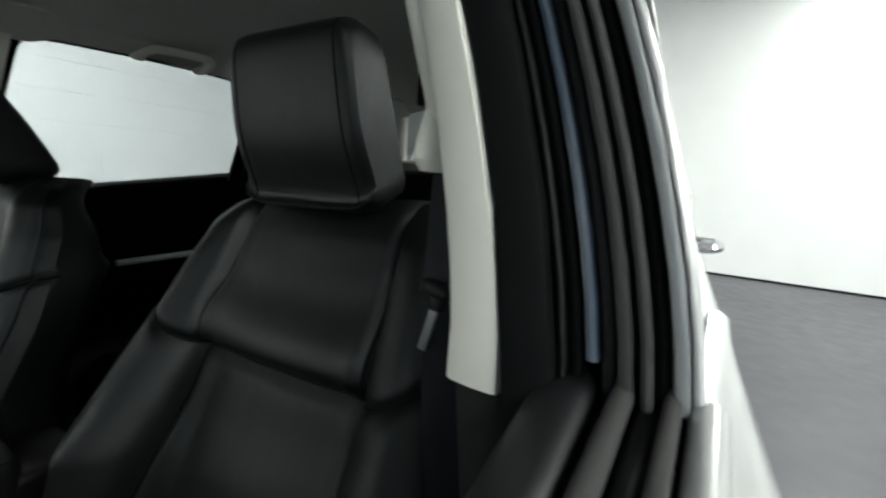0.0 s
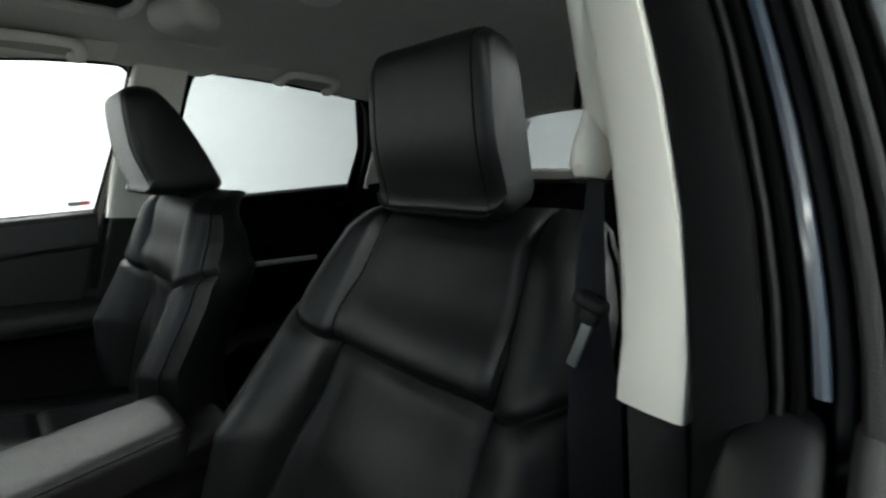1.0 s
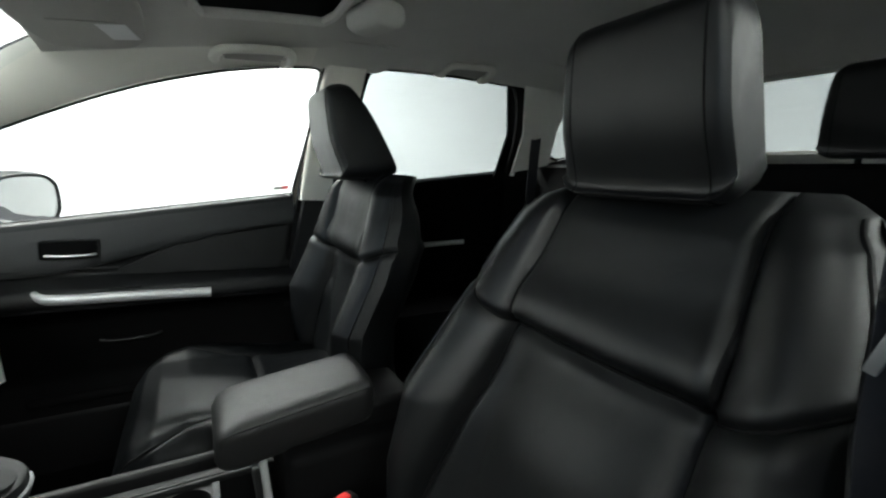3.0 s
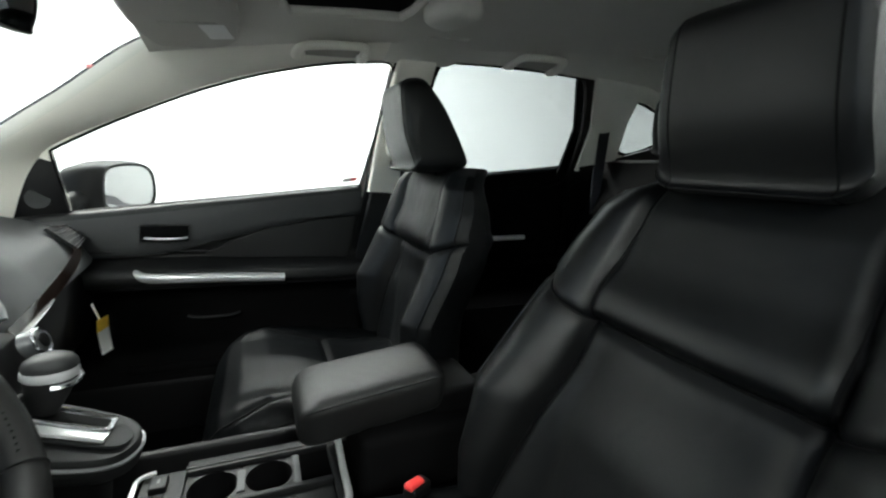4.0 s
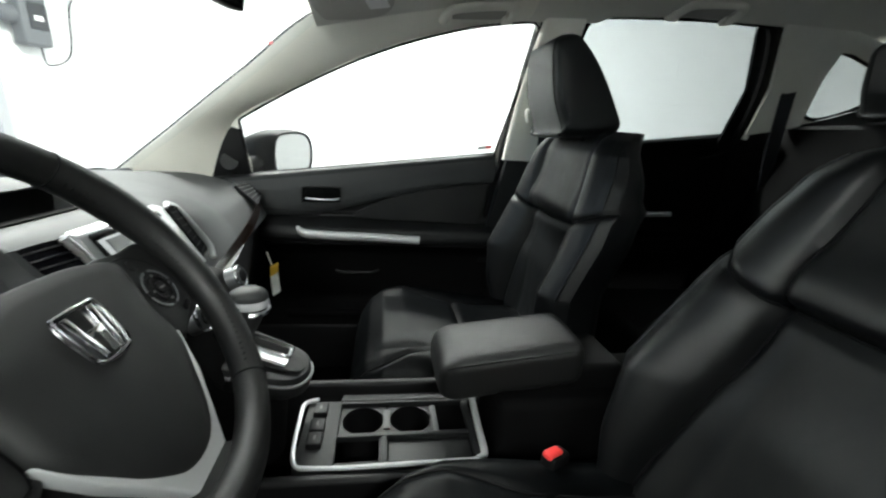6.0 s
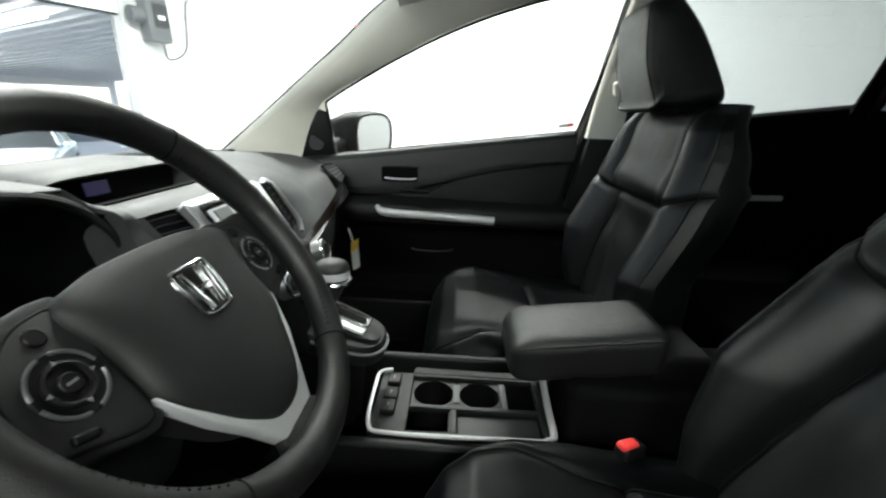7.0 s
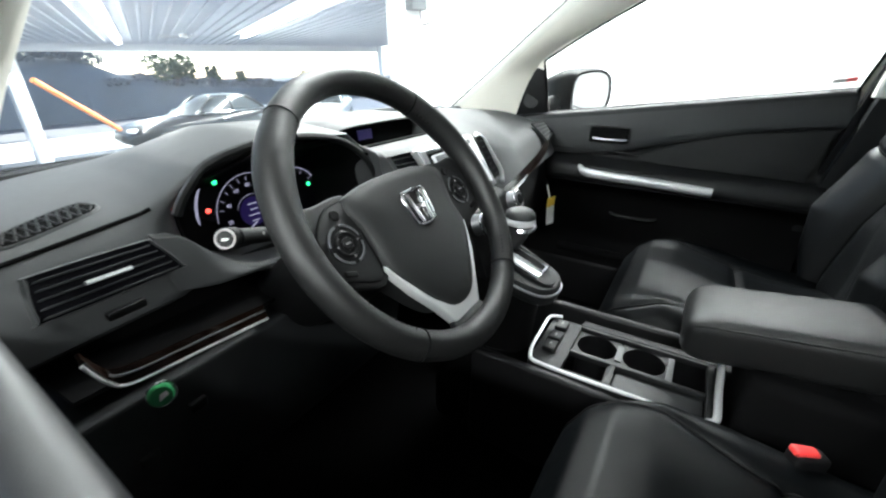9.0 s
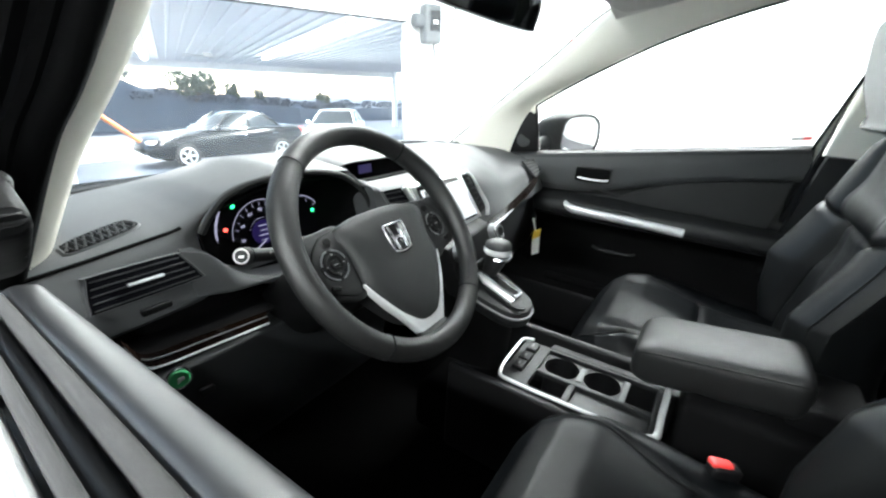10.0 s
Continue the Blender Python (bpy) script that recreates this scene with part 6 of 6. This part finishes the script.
for j in range(11):
    for i in range(18):
        yy = -7.92 + (i + 0.5 * (j % 2)) * BW + 0.3
        if yy > 4.0:
            continue
        if blk is None:
            ob = part("block", box((0, 0, 0), (0.03, BW - 0.0014, BH - 0.0014), 0.0012, seg=1), "wall", wr, smooth=False)
            blk = ob.data
        else:
            ob = new("block", blk)
            ob.parent = wr
        ob.location = (5.335 + random.uniform(-0.0005, 0.0005), yy, 0.16 + j * BH)
# front wall with the wide door opening
def fslab(name, c, s, material, label, category="wall"):
    ob = single(name, box(c, s, 0.0), material, label, category, base=FW, kind="structure", smooth=False)
    return ob


fslab("wall_front", (-3.8, 0.1, 3.05), (8.6, 0.16, 1.6), "wall", "white wall over the door opening")
fslab("wall_front", (0.75, 0.1, 1.9), (1.1, 0.16, 3.8), "wall", "white wall beside the door opening")
fslab("wall_front", (-8.4, 0.1, 1.9), (1.2, 0.16, 3.8), "wall", "white wall beside the door opening")
tr = single("door_track", box((0.10, -0.02, 1.2), (0.09, 0.08, 2.6), 0.006), "steel", "galvanised steel door track on the wall", "door track", base=FW, smooth=False)
hdr = thing("overhead_door", "raised white overhead door with ribbed edge", "garage door", base=FW)
part("panel", box((-3.8, -0.15, 2.33), (7.7, 0.05, 0.24), 0.006), "ribbed", hdr, smooth=False)
for k in range(8):
    part("rib", box((-7.2 + 0.95 * k, -0.185, 2.33), (0.05, 0.02, 0.24), 0.004), "steel", hdr, smooth=False)
part("bottom_seal", box((-3.8, -0.15, 2.205), (7.7, 0.06, 0.02), 0.004), "rubber", hdr, smooth=False)
op = thing("door_opener", "dark grey door opener motor box on the wall", "door opener", base=FW)
part("case", box((0.48, -0.10, 2.22), (0.26, 0.20, 0.50), 0.03), "opener", op)
part("motor", disc((0.34, -0.10, 2.25), (-1, 0, 0), 0.09, 0.14, 20, 0.01), "opener", op)
part("cover", box((0.50, -0.21, 2.26), (0.17, 0.02, 0.26), 0.008), "plastic", op)
part("label", box((0.50, -0.222, 2.24), (0.08, 0.002, 0.05)), "white", op, smooth=False)
part("cable", tube(spline([(0.55, -0.08, 1.98), (0.60, -0.06, 1.80), (0.85, -0.05, 1.95), (0.95, -0.04, 2.5), (1.15, -0.04, 2.6)], 6), 0.009, 6), "rubber", op)
for tx, ty, tw in TUBES:
    fx = thing("ceiling_light", "white fluorescent batten on the bay ceiling", "ceiling light", "bay lights", base=Matrix.Translation((tx, ty, 3.72)))
    part("housing", box((0, 0, 0.03), (0.16, 2.5, 0.06), 0.01), "ribbed", fx)
    for d in (-0.05, 0.05):
        part("tube", tube([(d, -1.2, -0.012), (d, 1.2, -0.012)], 0.016, 8), "tube", fx)

# ---- outside ----
ysg = [4.0, 5.2, 7.0, 9.0, 12, 20, 40, 120, 600, 3000]
zsg = [-0.006, -0.006, -0.15, -0.45, -0.72, -0.76, -0.8, -0.9, -1.2, -2]
rows = [[Vector((x, y, z)) for x in (-3000, -300, -60, -20, -6, 0, 6, 12, 20, 60, 300, 3000)] for y, z in zip(ysg, zsg)]
single("ground", loft(rows, caps=False, closed=False), "asphalt", "wet-looking grey asphalt yard", "ground", base=Matrix.Identity(4), kind="structure")
can = thing("canopy", "white ribbed metal canopy roof with tube lamps", "canopy", base=CM)
part("deck", box((0, 8.5, 0.08), (18, 16.5, 0.06)), "ribbed", can, smooth=False)
for k in range(60):
    part("rib", box((-8.85 + 0.3 * k, 8.5, 0.03), (0.07, 16.4, 0.05), 0.01, seg=1), "ribbed", can, smooth=False)
part("fascia", box((0, 16.7, -0.05), (18, 0.12, 0.42)), "ribbed", can, smooth=False)
for x0, y0, y1 in YARD_LAMPS:
    part("tube_lamp", box((x0, (y0 + y1) / 2, -0.05), (0.16, y1 - y0, 0.08), 0.02), "tube", can, "lit tube lamp")
fan = part("fan", disc((-1.2, 9.5, -0.10), (0, 0, -1), 0.12, 0.12, 16), "steel", can)
for k in range(5):
    part("fan_blade", box((-1.2 + 0.45 * math.cos(k * 1.257), 9.5 + 0.45 * math.sin(k * 1.257), -0.2), (0.75, 0.12, 0.01), 0.002, (6, 0, math.degrees(k * 1.257))), "steel", can)
for x in (-8.0, -6.4, 8.5):
    part("post", box((x, 16.0, -1.45), (0.22, 0.22, 2.9), 0.01), "ribbed", can, smooth=False)


def sedan(m, paint, label):
    """A saloon with its front at -x: lower body, glass house, roof, pillars, wheels."""
    c = thing("parked_car", label, "car", "parked cars", base=m)
    sk = [-2.32, -2.24, -2.05, -1.70, -1.0, 0.0, 1.3, 1.95, 2.20, 2.30]
    wk = [0.62, 0.76, 0.86, 0.90, 0.915, 0.92, 0.91, 0.87, 0.78, 0.66]
    tk = [0.58, 0.68, 0.76, 0.83, 0.93, 0.97, 1.01, 1.03, 0.98, 0.86]
    bk = [0.40, 0.30, 0.26, 0.24, 0.22, 0.22, 0.22, 0.26, 0.34, 0.46]
    rings = []
    for x in np.linspace(-2.32, 2.30, 34):
        w, t, l = tab(x, sk, wk), tab(x, sk, tk), tab(x, sk, bk)
        half = [(0.0, t + 0.02), (w * 0.55, t + 0.012), (w * 0.84, t - 0.02), (w * 0.95, t - 0.07), (w, t - 0.16), (w * 0.985, (t + l) / 2 - 0.03), (w * 0.97, l + 0.12), (w * 0.88, l)]
        rings.append([Vector((x, y, z)) for y, z in half] + [Vector((x, -y, z)) for y, z in half[::-1][:-1]])
    part("body", loft(rings), paint, c)
    glass_rings = []
    for u in np.linspace(0, 1, 8):
        f, r = -0.95 + 0.92 * u ** 0.85, 1.78 - 0.78 * u ** 0.8
        w, z = 0.80 - 0.20 * u, 0.96 + 0.46 * (1 - (1 - u) ** 1.25)
        glass_rings.append(spline([(f, 0, z), (f + 0.12, w * 0.8, z), (f + 0.35, w, z), (r - 0.35, w, z), (r - 0.10, w * 0.8, z), (r, 0, z), (r - 0.10, -w * 0.8, z), (r - 0.35, -w, z), (f + 0.35, -w, z), (f + 0.12, -w * 0.8, z)], 3, closed=True))
    part("windows", loft(glass_rings), "carglass", c, "dark reflecting glass")
    roof = [[p * 1.0 + Vector((0, 0, d)) - Vector(((p.x - 0.45) * k, p.y * k, 0)) for p in glass_rings[-1]] for k, d in ((-0.02, -0.012), (0.02, 0.016), (0.30, 0.034), (0.75, 0.042))]
    part("roof", loft(roof), paint, c)
    for s in (-1, 1):
        for x0, x1 in ((-0.62, -0.02), (0.42, 0.40), (1.46, 0.92)):
            part("pillar", tube([(x0, s * 0.80, 0.97), ((x0 + x1) / 2, s * 0.715, 1.22), (x1, s * 0.60, 1.42)], 0.035, 6), paint, c)
        part("sill_strip", tube([(-0.75, s * 0.815, 0.985), (1.5, s * 0.815, 1.01)], 0.014, 6), "chrome", c)
        for x in (-0.05, 0.95):
            part("door_handle", box((x + 0.2, s * 0.925, 0.83), (0.18, 0.03, 0.03), 0.008), "chrome", c)
        part("wing_mirror", box((-0.55, s * 0.99, 1.00), (0.12, 0.16, 0.12), 0.03), paint, c)
        for x in (-1.42, 1.36):
            w = part("wheel", disc((x, s * 0.78, 0.32), (0, s, 0), 0.32, 0.155, 28, 0.03), "tyre", c)
            rm = part("rim", ring((x, s * 0.935, 0.32), (0, s, 0), 0.21, 0.022, 24), "alloy", w)
            for k in range(5):
                a = k * 1.2566
                part("rim_spoke", tube([(x, s * 0.937, 0.32), (x + 0.20 * math.cos(a), s * 0.937, 0.32 + 0.20 * math.sin(a))], 0.026, 6), "alloy", w)
        part("headlight", box((-2.12, s * 0.60, 0.68), (0.26, 0.30, 0.11), 0.04, (0, 0, -s * 24)), "carwhite", c)
        part("tail_light", box((2.20, s * 0.60, 0.90), (0.14, 0.30, 0.12), 0.03), "led_red", c)
    return c


sedan(Matrix.Translation((6.75, 13.0, -0.725)) @ pose(0, 0, 0, 0, 0, -8), "carblack", "black saloon car parked in the yard")
sedan(Matrix.Translation((11.6, 13.2, -0.725)) @ pose(0, 0, 0, 0, 0, 35), "carwhite", "pale saloon car parked in the yard")
beam = single("barrier_arm", tube([(2.38, 10.8, 1.22), (3.70, 11.3, 0.16)], 0.055, 8), "orange", "slanting orange steel arm", "barrier", base=Matrix.Identity(4))
pole = single("white_post", box((2.12, 10.8, 0.30), (0.22, 0.22, 2.05), 0.02), "carwhite", "white square post in the yard", "post", base=Matrix.Identity(4))
low_wall = single("low_wall", box((6.0, 15.5, -0.53), (14, 0.25, 0.5), 0.02), "wall", "low white wall behind the parked car", "wall", base=Matrix.Identity(4), kind="structure")


def clumps(name, label, spots, size, material, n, seed):
    """A mass of small leaf clumps: uneven outline with gaps."""
    rnd = random.Random(seed)
    b = bmesh.new()
    for (x, y, z, rx, rz) in spots:
        for _ in range(n):
            a, bb = rnd.uniform(0, 2 * math.pi), rnd.uniform(-1, 1)
            q = rnd.uniform(0.4, 1.0) ** 0.5
            c = Vector((x + rx * q * math.cos(a) * math.sqrt(1 - bb * bb), y + rx * 0.7 * q * math.sin(a) * math.sqrt(1 - bb * bb), z + rz * q * bb))
            s = size * rnd.uniform(0.5, 1.4)
            v = [b.verts.new(c + Vector((rnd.uniform(-s, s), rnd.uniform(-s, s), rnd.uniform(-s, s)))) for _ in range(4)]
            b.faces.new((v[0], v[1], v[2]))
            b.faces.new((v[0], v[2], v[3]))
    return b


def skyline(x):
    return tab(x, (-20, 7.5, 9.9, 10.6, 15.3, 18, 23.7, 60), (2.9, 2.75, 2.6, 1.5, 1.3, 1.1, 0.75, 0.65))


rnd = random.Random(5)
spots = []
for k in range(34):
    x = -8 + k * 1.7
    for d in (0.0, 0.85):
        spots.append((x + d, 28.3 + rnd.uniform(-0.3, 0.3), skyline(x + d) - 0.28 + rnd.uniform(-0.15, 0.12), 0.9, 0.30 + rnd.uniform(-0.1, 0.14)))
hill = []
for k in range(60):
    x = -14 + k * 1.1
    top = skyline(x) - 0.15 + 0.12 * math.sin(k * 0.31) + 0.12 * math.sin(k * 0.83 + 1)
    hill.append([Vector((x, 27.4 + 0.3 * math.sin(k * 1.7), -1.0)), Vector((x, 27.6 + 0.3 * math.sin(k * 2.3), top * 0.5)), Vector((x + 0.2, 28.2, top * 0.86)), Vector((x, 29.2, top)), Vector((x, 32, top - 0.4)), Vector((x, 33, -1.0))])
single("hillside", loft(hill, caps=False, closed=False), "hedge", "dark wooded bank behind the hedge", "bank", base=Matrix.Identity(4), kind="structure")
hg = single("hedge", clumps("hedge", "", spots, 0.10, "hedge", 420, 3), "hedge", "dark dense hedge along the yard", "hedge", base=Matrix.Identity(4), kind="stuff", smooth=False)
for x, y, h, w in ((2.5, 29, 3.2, 1.0), (13.9, 28, 2.5, 0.95), (16.6, 28.3, 1.9, 0.26), (18.6, 28.3, 1.6, 0.22), (24.7, 28.5, 1.5, 0.4)):
    tree = thing("tree", "dark leafy tree behind the hedge", "tree", "trees", base=Matrix.Translation((x, y, -0.78)))
    part("trunk", tube([(0, 0, 0), (0.05, 0, 1.5), (0.1, 0, h)], [0.16, 0.12, 0.05], 8), "bark", tree)
    for a in range(4):
        part("limb", tube([(0.07, 0, h * 0.6), (0.7 * w * math.cos(a * 1.6), 0.7 * w * math.sin(a * 1.6), h)], [0.06 * w, 0.02 * w], 6), "bark", tree)
    part("crown", clumps("crown", "", [(0.8 * w * math.cos(i * 1.3), 0.8 * w * math.sin(i * 1.3), h - 0.15 + 0.25 * (i % 3), 0.8 * w, 0.5) for i in range(6)], 0.13, "leaf", int(150 * w + 40), int(x)), "leaf", tree, smooth=False)
